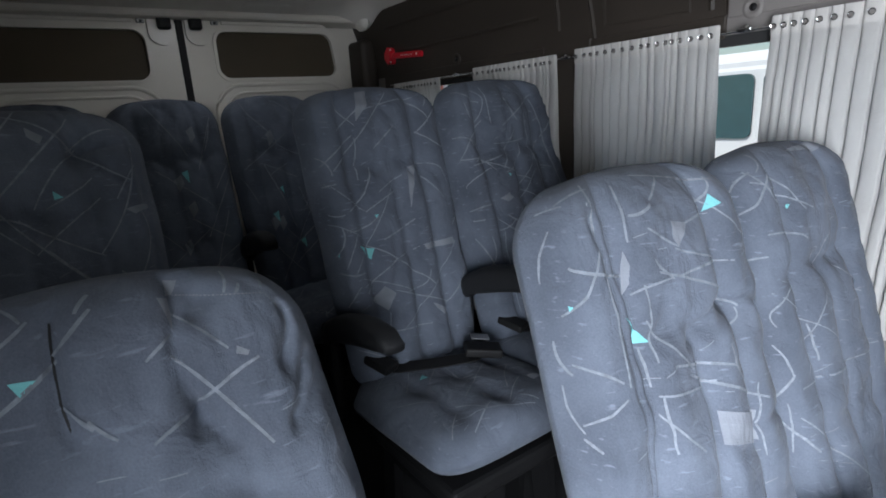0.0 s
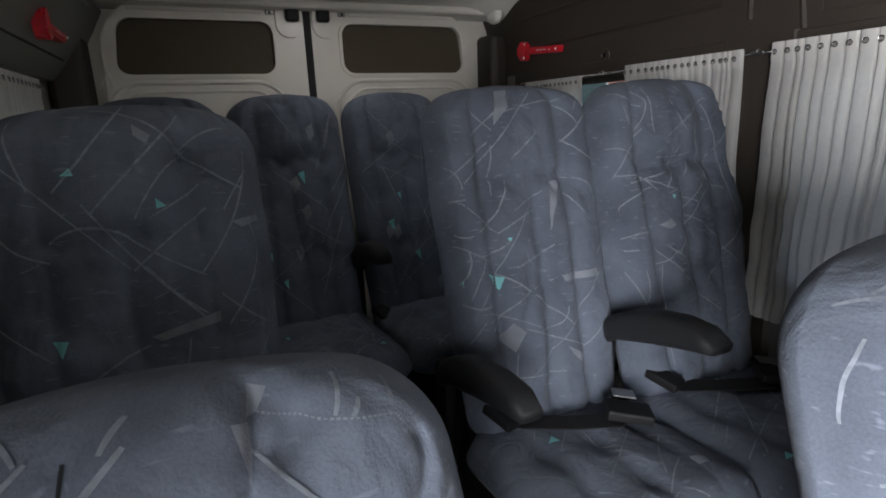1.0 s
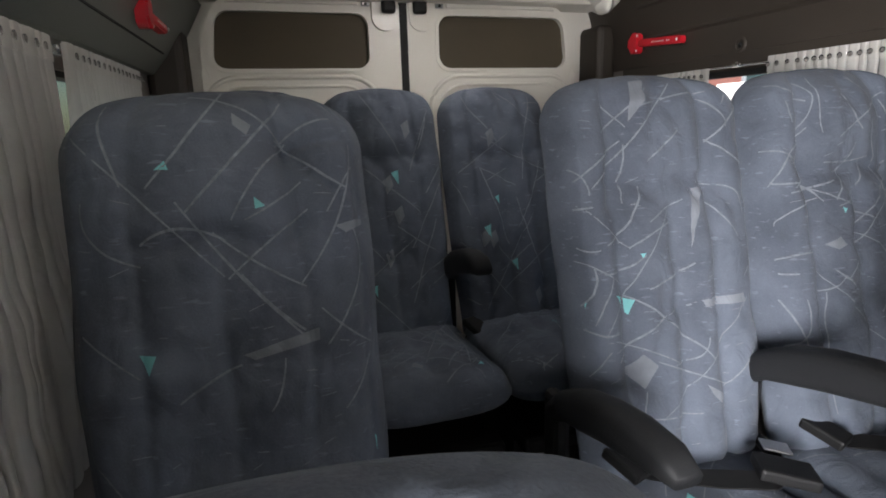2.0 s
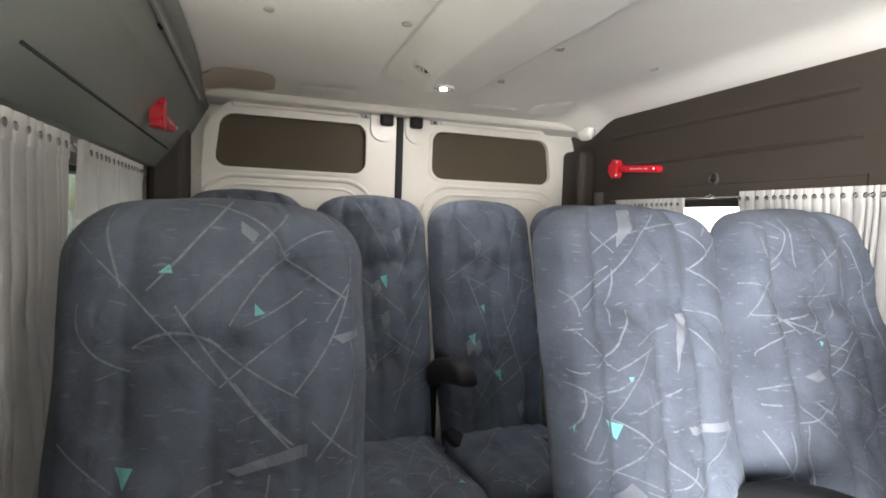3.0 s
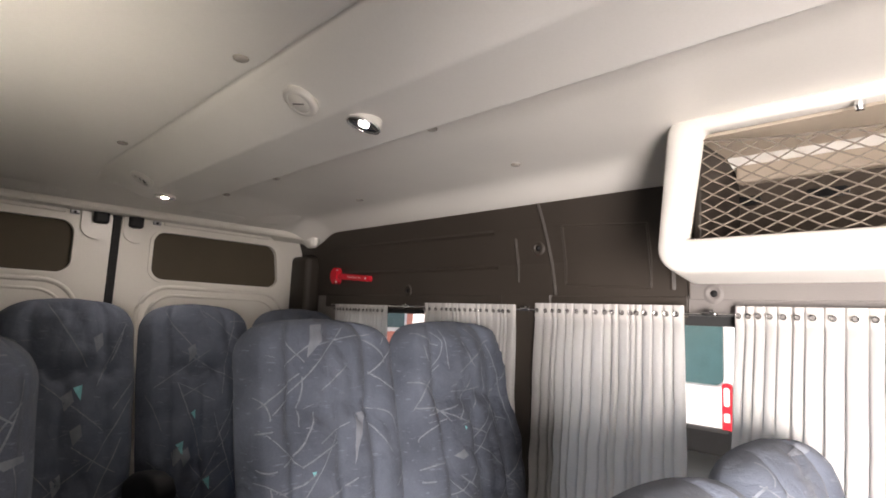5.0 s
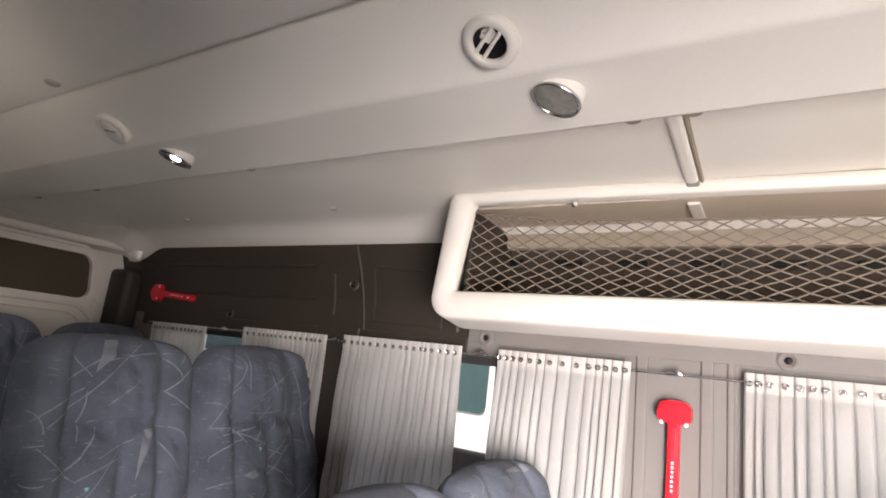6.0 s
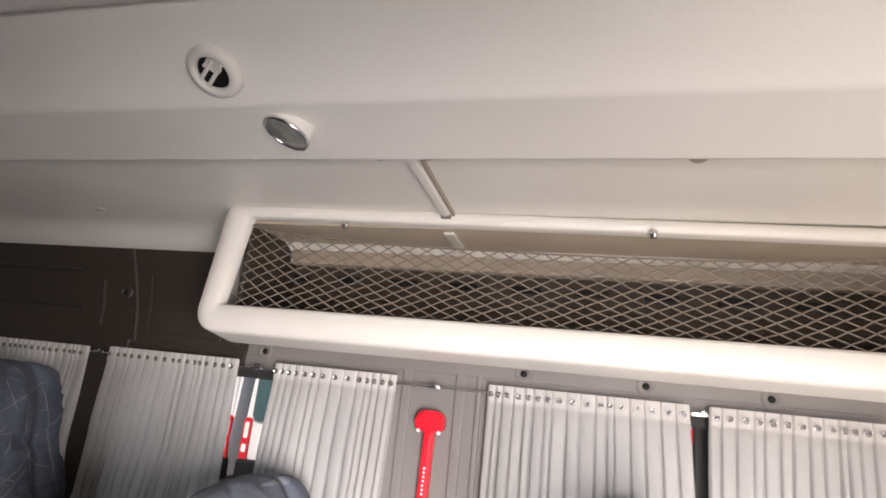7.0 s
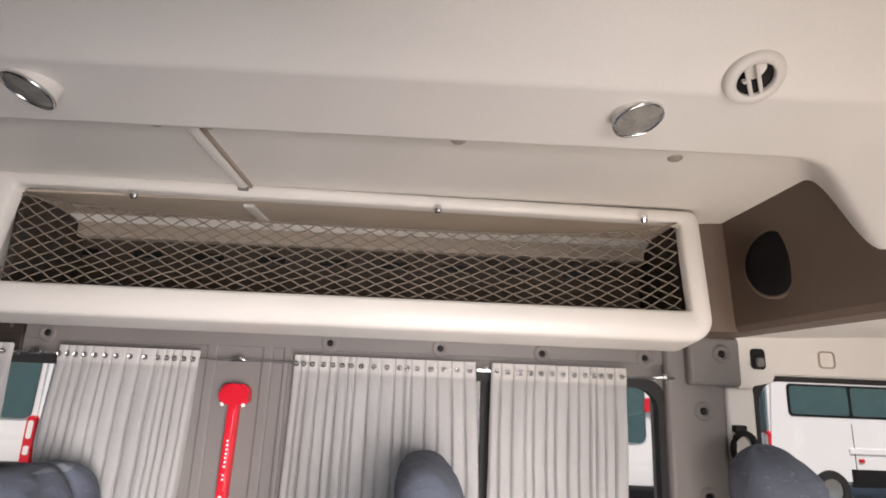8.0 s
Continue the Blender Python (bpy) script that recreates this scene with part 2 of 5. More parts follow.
def lathe(profile, n=24, bm=None, m=None):
    """Turns (radius, height) points round z."""
    bm = bm or bmesh.new()
    rows = []
    for r, h in profile:
        if r < 1e-6:
            rows.append([bm.verts.new((0, 0, h))])
        else:
            rows.append([bm.verts.new((r * math.cos(math.tau * i / n), r * math.sin(math.tau * i / n), h)) for i in range(n)])
    made = [v for row in rows for v in row]
    for a, b in zip(rows, rows[1:]):
        for i in range(n):
            j = (i + 1) % n
            if len(a) == 1 and len(b) == 1:
                continue
            if len(a) == 1:
                bm.faces.new((a[0], b[i], b[j]))
            elif len(b) == 1:
                bm.faces.new((a[i], b[0], a[j]))
            else:
                bm.faces.new((a[i], b[i], b[j], a[j]))
    if m is not None:
        bmesh.ops.transform(bm, matrix=m, verts=made)
    return bm


def tube(points, r, n=8, bm=None):
    """A round bar along points."""
    bm = bm or bmesh.new()
    pts = [Vector(p) for p in points]
    rings = []
    for i, p in enumerate(pts):
        d = (pts[min(i + 1, len(pts) - 1)] - pts[max(i - 1, 0)]).normalized()
        u = d.orthogonal().normalized() if abs(d.z) > 0.95 else d.cross(Vector((0, 0, 1))).normalized()
        w = d.cross(u)
        rings.append([bm.verts.new(p + r * (math.cos(math.tau * k / n) * u + math.sin(math.tau * k / n) * w)) for k in range(n)])
    for a, b in zip(rings, rings[1:]):
        for k in range(n):
            bm.faces.new((a[k], a[(k + 1) % n], b[(k + 1) % n], b[k]))
    bm.faces.new(rings[0])
    bm.faces.new(rings[-1][::-1])
    return bm


def sheet(fn, us, vs, bm=None):
    """A grid of points fn(u, v)."""
    bm = bm or bmesh.new()
    g = [[bm.verts.new(fn(u, v)) for v in vs] for u in us]
    for i in range(len(us) - 1):
        for j in range(len(vs) - 1):
            bm.faces.new((g[i][j], g[i + 1][j], g[i + 1][j + 1], g[i][j + 1]))
    return bm


def steps(a, b, n):
    return [a + (b - a) * i / n for i in range(n + 1)]


def ease(x, a, b):
    t = max(0.0, min(1.0, (x - a) / (b - a)))
    return t * t * (3 - 2 * t)


def panel_with_holes(x0, x1, y0, y1, z0, z1, holes):
    """A wall along y with openings (ya, yb, za, zb), built as solid blocks."""
    bm = bmesh.new()
    ys = sorted({y0, y1, *[h[0] for h in holes], *[h[1] for h in holes]})
    for a, b in zip(ys, ys[1:]):
        inside = [h for h in holes if h[0] < (a + b) / 2 < h[1]]
        if inside:
            h = inside[0]
            if h[2] > z0:
                box(x0, x1, a, b, z0, h[2], bm=bm)
            if h[3] < z1:
                box(x0, x1, a, b, h[3], z1, bm=bm)
        else:
            box(x0, x1, a, b, z0, z1, bm=bm)
    return bm


# ---- the van's shell ----
FLOOR_Z, GROUND_Z, MID = -0.1, -0.72, 0.035
RIGHT_WINDOWS = [(1.66, 2.5, 0.74, 1.285), (0.6, 1.38, 0.74, 1.285), (-0.622, 0.27, 0.74, 1.285)]
LEFT_WINDOWS = [(1.81, 2.45, 0.74, 1.285), (0.52, 1.6, 0.74, 1.285)]

setting(part("floor", box(-0.86, 0.93, -2.36, 2.85, FLOOR_Z - 0.06, FLOOR_Z, 0.005), FLOOR), "black ribbed rubber van floor", "floor")

# side wall with the curtained windows
wall_right = setting(part("wall_right", panel_with_holes(0.872, 0.94, -0.66, 2.86, FLOOR_Z, 1.345, RIGHT_WINDOWS), TAUPE), "taupe plastic side wall of the van with windows", "wall")
part("upper_panel", prism([(0.868, 1.34), (0.862, 1.44), (0.838, 1.545), (0.808, 1.63), (0.86, 1.66), (0.94, 1.34)], "y", 1.02, 2.86), DARK, wall_right, "dark brown upper trim panel")
part("upper_panel", prism([(0.869, 1.34), (0.863, 1.44), (0.84, 1.545), (0.81, 1.63), (0.86, 1.66), (0.94, 1.34)], "y", -0.66, 1.016), RACK_BACK, wall_right, "dark upper trim panel behind the rack")


part("lower_strip", box(0.8662, 0.876, -0.655, 1.014, 1.335, 1.388, 0.002), TAUPE, wall_right)


def right_x(z):
    """The face of the upper panel at height z."""
    pts = [(1.34, 0.868), (1.44, 0.862), (1.545, 0.838), (1.63, 0.808)]
    for (za, xa), (zb, xb) in zip(pts, pts[1:]):
        if z <= zb:
            return xa + (xb - xa) * (z - za) / (zb - za)
    return 0.808


part("window_header", box(0.865, 0.876, 1.018, 2.64, 1.29, 1.343, 0.003), DARK, wall_right, "dark brown strip over the windows")

# raised beads and grooves of the dark panel
for y0, y1, zz in ((1.62, 2.55, 1.545), (1.62, 2.6, 1.435)):
    bm = sheet(lambda u, v: (right_x(zz + v * 0.008) - 0.006 * (1 - abs(v)), y0 + (y1 - y0) * u, zz + v * 0.008), steps(0, 1, 6), (-1, 0, 1))
    part("bead", bm, DARK, wall_right)
for yy, z0, z1 in ((1.54, 1.385, 1.52), (1.418, 1.345, 1.625), (1.055, 1.36, 1.6)):
    bm = sheet(lambda u, v: (right_x(u) - 0.0035 * (1 - abs(v)), yy + v * 0.008 + 0.12 * (u - 1.47) * (yy == 1.418), u), steps(z0, z1, 8), (-1, 0, 1))
    part("bead", bm, DARK, wall_right)
# pressed rectangle beside the rack
for ya, za, yb, zb in ((1.11, 1.365, 1.11, 1.53), (1.365, 1.375, 1.365, 1.545), (1.11, 1.365, 1.365, 1.375), (1.11, 1.53, 1.365, 1.545)):
    part("bead", tube([(right_x(za + (zb - za) * k / 4) + 0.002, ya + (yb - ya) * k / 4, za + (zb - za) * k / 4) for k in range(5)], 0.005, 6), DARK, wall_right)
bm = prism([(0.806, 1.618), (0.80, 1.632), (0.82, 1.645), (0.83, 1.625)], "y", 1.0, 2.66)
part("edge_lip", bm, DARK, wall_right)
# pillar between the middle and the front window: vertical ribs
for yy, w in ((0.535, 0.014), (0.393, 0.014), (0.345, 0.008)):
    part("rib", prism(rounded(0.866, 0.88, yy - w, yy + w, 0.005, 3), "z", 0.3, 1.35), TAUPE, wall_right)
part("pillar_cover", prism([(0.875, 1.4), (0.862, 1.42), (0.86, 1.6), (0.875, 1.62)], "z", 0.2, 1.345), DARK, wall_right, "dark brown window pillar cover")
part("window_ledge", box(0.855, 0.885, -0.6, 2.55, 0.69, 0.735, 0.01), TAUPE, wall_right)

# window frames with rubber seals and panes
for k, (wins, sx) in enumerate(((RIGHT_WINDOWS, 1), (LEFT_WINDOWS, -1))):
    for i, (ya, yb, za, zb) in enumerate(wins):
        xa, xb = (0.868, 0.9) if sx > 0 else (-0.87, -0.838)
        win = part(f"window_{1 + i + 3 * k}", ring_prism(rounded(ya - 0.012, yb + 0.012, za - 0.012, zb + 0.012, 0.05), rounded(ya + 0.008, yb - 0.008, za + 0.012, zb - 0.012, 0.05), "x", xa, xb), RUBBER)
        setting(win, "van side window in a black rubber seal", "window")
        xm = 0.915 if sx > 0 else -0.88
        pane = part("pane", box(xm - 0.002, xm + 0.002, ya, yb, za, zb), GLASS if sx > 0 else TINTED, win, "clear window glass" if sx > 0 else "tinted window glass")
        pane.visible_shadow = sx < 0
        if i == 2:
            part("divider", box(xm - 0.012, xm + 0.008, (ya + yb) / 2 - 0.015, (ya + yb) / 2 + 0.015, za, zb, 0.004), RUBBER, win)

# opposite side: wall with the open sliding door towards the front
LX = -0.83
wall_left = setting(part("wall_left", panel_with_holes(-0.9, LX, 0.08, 2.86, FLOOR_Z, 1.36, LEFT_WINDOWS), TAUPE), "taupe side wall of the van beside the single seats", "wall")
L_PROFILE = [(-0.805, 1.34), (-0.757, 1.4), (-0.695, 1.5), (-0.655, 1.575)]
part("upper_panel", prism(L_PROFILE + [(-0.78, 1.64), (-0.9, 1.34)], "y", 0.08, 2.86), GREEN_GREY, wall_left, "grey green upper trim panel")


def left_x(z):
    for (xa, za), (xb, zb) in zip(L_PROFILE, L_PROFILE[1:]):
        if z <= zb:
            return xa + (xb - xa) * (z - za) / (zb - za)
    return -0.655


part("cable_duct", prism([(-0.70, 1.55), (-0.66, 1.558), (-0.652, 1.628), (-0.658, 1.662), (-0.705, 1.662)], "y", -0.66, 2.76), GREEN_GREY, wall_left, "dark cable duct along the roof edge")
part("duct_edge", tube([(-0.663, 0.4, 1.555), (-0.663, 2.58, 1.55)], 0.006), STEEL, wall_left)
part("groove_cover", box(-0.768, -0.758, 1.5, 2.64, 1.394, 1.399, 0.001), RUBBER, wall_left)
part("clip", box(-0.70, -0.66, 1.86, 1.9, 1.545, 1.575, 0.006), BLACK, wall_left)
part("header", prism([(-0.9, 1.3), (LX, 1.3), (-0.76, 1.5), (-0.715, 1.575), (-0.72, 1.66), (-0.9, 1.66)], "y", -0.66, 0.076), GREEN_GREY, wall_left, "door header trim")
part("door_pillar", box(-0.9, LX + 0.02, -0.75, -0.66, FLOOR_Z, 1.62, 0.01), TAUPE, wall_left)

slider = thing("sliding_door", -1.0, 1.15, FLOOR_Z, "white sliding door pushed open along the outside", "van door")
part("door_panel", box(-0.03, 0.03, -0.85, 0.65, 0.0, 1.75, 0.02), VAN_PAINT, slider)
part("door_window", box(-0.036, 0.036, -0.7, 0.5, 0.86, 1.4, 0.01), DARK_GLASS, slider, "dark tinted door glass")

# rear posts beside the back doors
for x0, x1, nm in ((-0.83, -0.712, "left"), (0.79, 0.875, "right")):
    post = part(f"rear_pillar_{nm}", box(x0, x1, 2.7, 2.86, FLOOR_Z, 1.52 if x0 > 0 else 1.66, 0.025, 3), DARK)
    setting(post, "dark plastic cover of the rear door pillar", "pillar")
wall_rear = part("wall_rear", box(-0.9, 0.94, 2.84, 2.9, FLOOR_Z, 1.7), WHITE_METAL)
setting(wall_rear, "painted metal body frame behind the rear doors", "wall")

# roof lining with its central air duct
def ceil_z(x, y):
    z = 1.662
    side = abs(x - MID)
    z -= 0.05 * ease(side, 0.6, 0.8) ** 1.5
    corner = ease(x, 0.4, 0.7)
    rear = ease(y, 2.3 + 0.2 * corner, 2.68 + 0.04 * corner)
    duct_in = 1 - ease(y, 2.38, 2.47)
    d = 0.0
    front = ease(-y, 0.5, 0.78)
    left, crease, right, end = -0.105, 0.0, 0.152 + 0.08 * front, 0.172 + 0.24 * front
    if left < x < end:
        if x < crease:
            d = 0.05 * ((x - left) / (crease - left)) ** 0.9
        elif x < right:
            d = 0.05 + 0.004 * (x - crease) / (right - crease)
        else:
            t = (x - right) / (end - right)
            d = 0.054 * (1 - t if front < 0.05 else 1 - ease(t, 0.0, 1.0))
        d *= 1 + 4.2 * ease(-y, 0.58, 0.84)
    groove = 0.02 * max(0.0, 1 - abs(x + 0.118) / 0.013)
    z += groove * duct_in
    return z - d * duct_in - 0.05 * rear


def ceiling():
    xs = sorted({*steps(-0.82, -0.14, 17), -0.13, -0.124, -0.118, -0.112, -0.106, *steps(-0.1, -0.005, 9), 0.0, 0.006, *steps(0.02, 0.148, 5), 0.152, 0.157, 0.163, 0.168, 0.172, *steps(0.18, 0.42, 36), *steps(0.44, 0.87, 14)})
    ys = sorted({*steps(-0.9, -0.44, 24), *steps(-0.4, 2.25, 30), *steps(2.3, 2.75, 27)})
    bm = sheet(lambda u, v: (u, v, ceil_z(u, v)), xs, ys)
    sheet(lambda u, v: (u, v, 1.75), (-0.9, 0.94), (-0.66, 2.9), bm)
    return bm


setting(part("ceiling", ceiling(), CEIL, smooth=True), "glossy off-white moulded roof lining with a central duct", "ceiling")
roof_joint = part("trim_roof_joint", prism(rounded(0.386, 0.411, 1.652, 1.67, 0.008, 3), "x", 0.19, 0.8), CEIL)
# no gap is cut: a beige bar carries its shade
part("joint_gap", box(0.19, 0.8, 0.379, 0.3835, 1.654, 1.664), BEIGE, roof_joint, "beige bar for the shade in the gap beside the strip")
part("joint_hole", box(0.535, 0.552, 0.379, 0.402, 1.647, 1.657, 0.003), TAUPE, roof_joint, "dark open end of the strip")
pad = bmesh.new()
sheet(lambda u, v: (-0.552 + 0.112 * u * (1 - 0.25 * abs(v) ** 6), 2.57 + 0.08 * v * (1 - 0.2 * abs(u) ** 6), ceil_z(-0.552 + 0.112 * u, 2.57 + 0.08 * v) - 0.004), steps(-1, 1, 16), steps(-1, 1, 12), pad)
for px, py, wx, wy in ((-0.27, 2.6, 0.1, 0.05), (0.33, 2.6, 0.1, 0.05), (0.56, 2.56, 0.09, 0.06)):
    low = sheet(lambda u, v: (px + wx * u * (1 - 0.25 * abs(v) ** 6), py + wy * v * (1 - 0.2 * abs(u) ** 6), ceil_z(px + wx * u, py + wy * v) - 0.003 - 0.004 * (1 - max(abs(u), abs(v)) ** 4)), steps(-1, 1, 14), steps(-1, 1, 10))
    setting(part("trim_roof_pad", low, CEIL, smooth=True), "shallow moulded pad in the roof lining", "trim")
setting(part("trim_roof_pad", pad, ROOF_PAD_RACK_SHADE), "flat beige pad in the roof lining above the rear door", "trim")
for piece in (roof_joint, *roof_joint.children):
    for vert in piece.data.vertices:
        vert.co.y -= 0.046 * max(0.0, 0.535 - vert.co.x)
setting(roof_joint, "off-white joint strip across the roof lining", "trim")

# back doors
def rear_door(side, nm):
    inner, outer = 0.014, 0.735
    e = thing(f"rear_door_{nm}", 0.024, 2.76, 0, "white painted metal rear door with a boarded window", "van door", "rear doors")

    def X(a):
        return side * a
    lo = rounded(min(X(inner), X(outer)), max(X(inner), X(outer)), FLOOR_Z, 1.6, (0.02, 0.02, 0.12 if side > 0 else 0.03, 0.03 if side > 0 else 0.12), 8)
    hole = rounded(min(X(0.13), X(0.655)), max(X(0.13), X(0.655)), 1.362, 1.546, (0.045,) * 4, 8)
    lo = [(x - side * 0.05 * ease(abs(x), 0.3, 0.735) * max(0.0, z - 1.27) / 0.23, z) for x, z in lo]
    hole = [(x - side * 0.018 * ease(abs(x), 0.4, 0.66) * max(0.0, z - 1.38) / 0.15, z) for x, z in hole]
    body = part("body", ring_prism(lo, hole, "y", 0, 0.06), WHITE_METAL, e, smooth=False)
    part("window_lip", ring_prism(rounded(min(X(0.118), X(0.667)), max(X(0.118), X(0.667)), 1.35, 1.558, 0.055, 8), hole, "y", -0.008, 0.0), WHITE_METAL, e)
    part("board", prism(rounded(min(X(0.122), X(0.663)), max(X(0.122), X(0.663)), 1.355, 1.553, 0.05, 8), "y", 0.015, 0.03), BOARD, e, "brown board filling the window")
    # stamped arches below the window: round beads with a sunk field between
    for a0, a1, top, r, bead, lab in ((0.095, 0.698, 1.334, 0.115, 0.0085, "stamped rim in the door panel"), (0.128, 0.665, 1.302, 0.1, 0.006, "")):
        path = [q for q in rounded(min(X(a0), X(a1)), max(X(a0), X(a1)), 0.55, top, (0.02, 0.02, r, r), 10) if q[1] > 0.6]
        path.sort(key=lambda q: math.atan2(q[1] - 0.9, q[0] - X(0.4)))
        path = [(path[0][0], 0.5), *path, (path[-1][0], 0.5)]
        part("stamped_arch", tube([(x, -0.001, z) for x, z in path], bead, 10), WHITE_METAL, e, lab, True)
    # latch housing at the top
    housing = rounded(min(X(0.02), X(0.115)), max(X(0.02), X(0.115)), 1.49, 1.6, (0.045, 0.045, 0.01, 0.01), 6)
    latch = part("latch_housing", prism(housing, "y", -0.012, 0.0), WHITE_METAL, e)
    part("latch", box(min(X(0.032), X(0.082)), max(X(0.032), X(0.082)), -0.04, -0.012, 1.545, 1.606, 0.01), BLACK, latch, "black latch")
    part("bracket", box(min(X(0.12), X(0.15)), max(X(0.12), X(0.15)), -0.01, 0.0, 1.57, 1.598, 0.004), STEEL, e)
    for zz in (1.577, 1.591):
        part("screw", lathe([(0, 0.004), (0.005, 0.003), (0.005, 0)], 10, m=pose(X(0.135), -0.01, zz, 90)), BLACK, e)
    part("top_strip", box(min(X(0.16), X(0.6)), max(X(0.16), X(0.6)), -0.01, 0.0, 1.572, 1.592, 0.004), WHITE_METAL, e)
    # pressed triangle near the hinge corner
    tri = [(X(0.667), 1.315), (X(0.715), 1.33), (X(0.683), 1.375)]
    c = (sum(p[0] for p in tri) / 3, sum(p[1] for p in tri) / 3)
    part("triangle", ring_prism(tri, [(c[0] + 0.7 * (p[0] - c[0]), c[1] + 0.7 * (p[1] - c[1])) for p in tri], "y", -0.004, 0.0), WHITE_METAL, e)
    return e


rear_door(-1, "left")
rear_door(1, "right")
seal = part("trim_door_seal", box(0.01, 0.038, 2.752, 2.83, FLOOR_Z, 1.61, 0.006), RUBBER)
setting(seal, "black rubber seal between the rear doors", "trim")
for x0, x1, nm in ((0.748, 0.826, "right"),):
    corner = part(f"trim_rear_corner_{nm}", box(x0 + 0.02, x1 - 0.01, 2.62, 2.72, 1.55, 1.64, 0.03, 4), CEIL, smooth=True)
    setting(corner, "off-white moulded corner of the roof lining", "trim")
head = part("trim_rear_header", box(-0.86, 0.92, 2.69, 2.87, 1.585, 1.68, 0.012), WHITE_METAL)
setting(head, "white metal header above the rear doors", "trim")

# front bulkhead over the cab and the driver's side
cab = part("wall_cab_beam", prism([(-0.72, 1.405), (-0.713, 1.418), (-0.70, 1.7), (-0.80, 1.7), (-0.80, 1.407)], "x", -0.9, 0.87), BROWN)
setting(cab, "brown moulded beam between cab and cabin", "beam")
pil = part("pillar_front", box(0.848, 0.94, -0.785, -0.63, FLOOR_Z, 1.42, 0.015, 3), TAUPE)
part("upper_cover", box(0.822, 0.86, -0.815, -0.68, 1.285, 1.41, 0.012, 3), TAUPE, pil, "raised taupe cover")
part("belt_cover", box(0.845, 0.9, -0.856, -0.782, FLOOR_Z, 1.285, 0.01, 3), CREAM, pil, "cream cover of the belt height slider")
part("slider_knob", box(0.83, 0.85, -0.822, -0.79, 1.175, 1.193, 0.004), BLACK, pil)
part("hook_plate", prism([(-0.812, 1.412), (-0.965, 1.416), (-0.915, 1.335), (-0.9, 1.3), (-0.812, 1.282)], "x", 0.838, 0.87), CREAM, pil, "cream moulded corner plate")
part("hook_recess", prism(rounded(-0.885, -0.848, 1.332, 1.384, 0.01), "x", 0.834, 0.842), BLACK, pil, "dark hook recess")
part("hook", box(0.82, 0.838, -0.876, -0.857, 1.338, 1.362, 0.005), TAUPE, pil)
part("column", prism(rounded(0.655, 0.87, -0.76, -0.602, (0.02, 0.02, 0.02, 0.09), 10), "z", 1.405, 1.66), BROWN, pil, "brown moulded column under the roof")
part("column_back", box(0.872, 0.94, -0.86, -0.655, 1.445, 1.72), BROWN, pil)
setting(pil, "taupe plastic pillar behind the driver's door", "pillar")
cabdoor = part("wall_cab_side", panel_with_holes(0.865, 0.93, -2.4, -0.845, FLOOR_Z, 1.53, [(-1.9, -0.872, 0.75, 1.305)]), CREAM)
setting(cabdoor, "cream trimmed driver's door with its window", "wall")
pane = part("pane", box(0.9, 0.904, -1.9, -0.872, 0.75, 1.305), GLASS, cabdoor, "clear door glass")
pane.visible_shadow = False
part("airbag_mark", ring_prism(rounded(-1.09, -1.045, 1.342, 1.387, 0.012), rounded(-1.086, -1.049, 1.346, 1.383, 0.009), "x", 0.8625, 0.867), BEIGE, cabdoor)
part("window_seal", ring_prism(rounded(-1.915, -0.858, 0.735, 1.318, 0.06), rounded(-1.9, -0.871, 0.748, 1.305, 0.06), "x", 0.858, 0.88), RUBBER, cabdoor)
cabl = part("wall_cab_far_side", panel_with_holes(-0.9, -0.84, -2.4, -0.75, FLOOR_Z, 1.53, [(-1.9, -0.95, 0.75, 1.3)]), CREAM)
pane = part("pane", box(-0.874, -0.87, -1.9, -0.95, 0.75, 1.3), GLASS, cabl, "clear door glass")
pane.visible_shadow = False
setting(cabl, "cream trimmed passenger door", "wall")
cabf = part("wall_cab_front", prism([(-2.35, FLOOR_Z), (-2.35, 0.6), (-2.1, 0.78), (-2.1, 0.82), (-2.35, 0.82), (-2.42, 0.72), (-2.42, FLOOR_Z)], "x", -0.9, 0.93), BLACK)
setting(cabf, "black dashboard below the windscreen", "wall")
for x0, x1 in ((-0.9, -0.8), (0.83, 0.93)):
    part("screen_post", prism([(-2.4, 0.82), (-2.34, 0.82), (-2.05, 1.53), (-2.11, 1.56)], "x", x0, x1), CREAM, cabf, "cream post beside the windscreen")
screen = part("pane", prism([(-2.372, 0.82), (-2.366, 0.82), (-2.078, 1.54), (-2.084, 1.54)], "x", -0.8, 0.83), GLASS, cabf, "clear windscreen")
screen.visible_shadow = False
cabr = part("ceiling_cab", prism([(-2.05, 1.47), (-0.804, 1.41), (-0.804, 1.6), (-2.05, 1.56)], "x", -0.9, 0.862), CREAM)
setting(cabr, "cream cab roof lining", "ceiling")


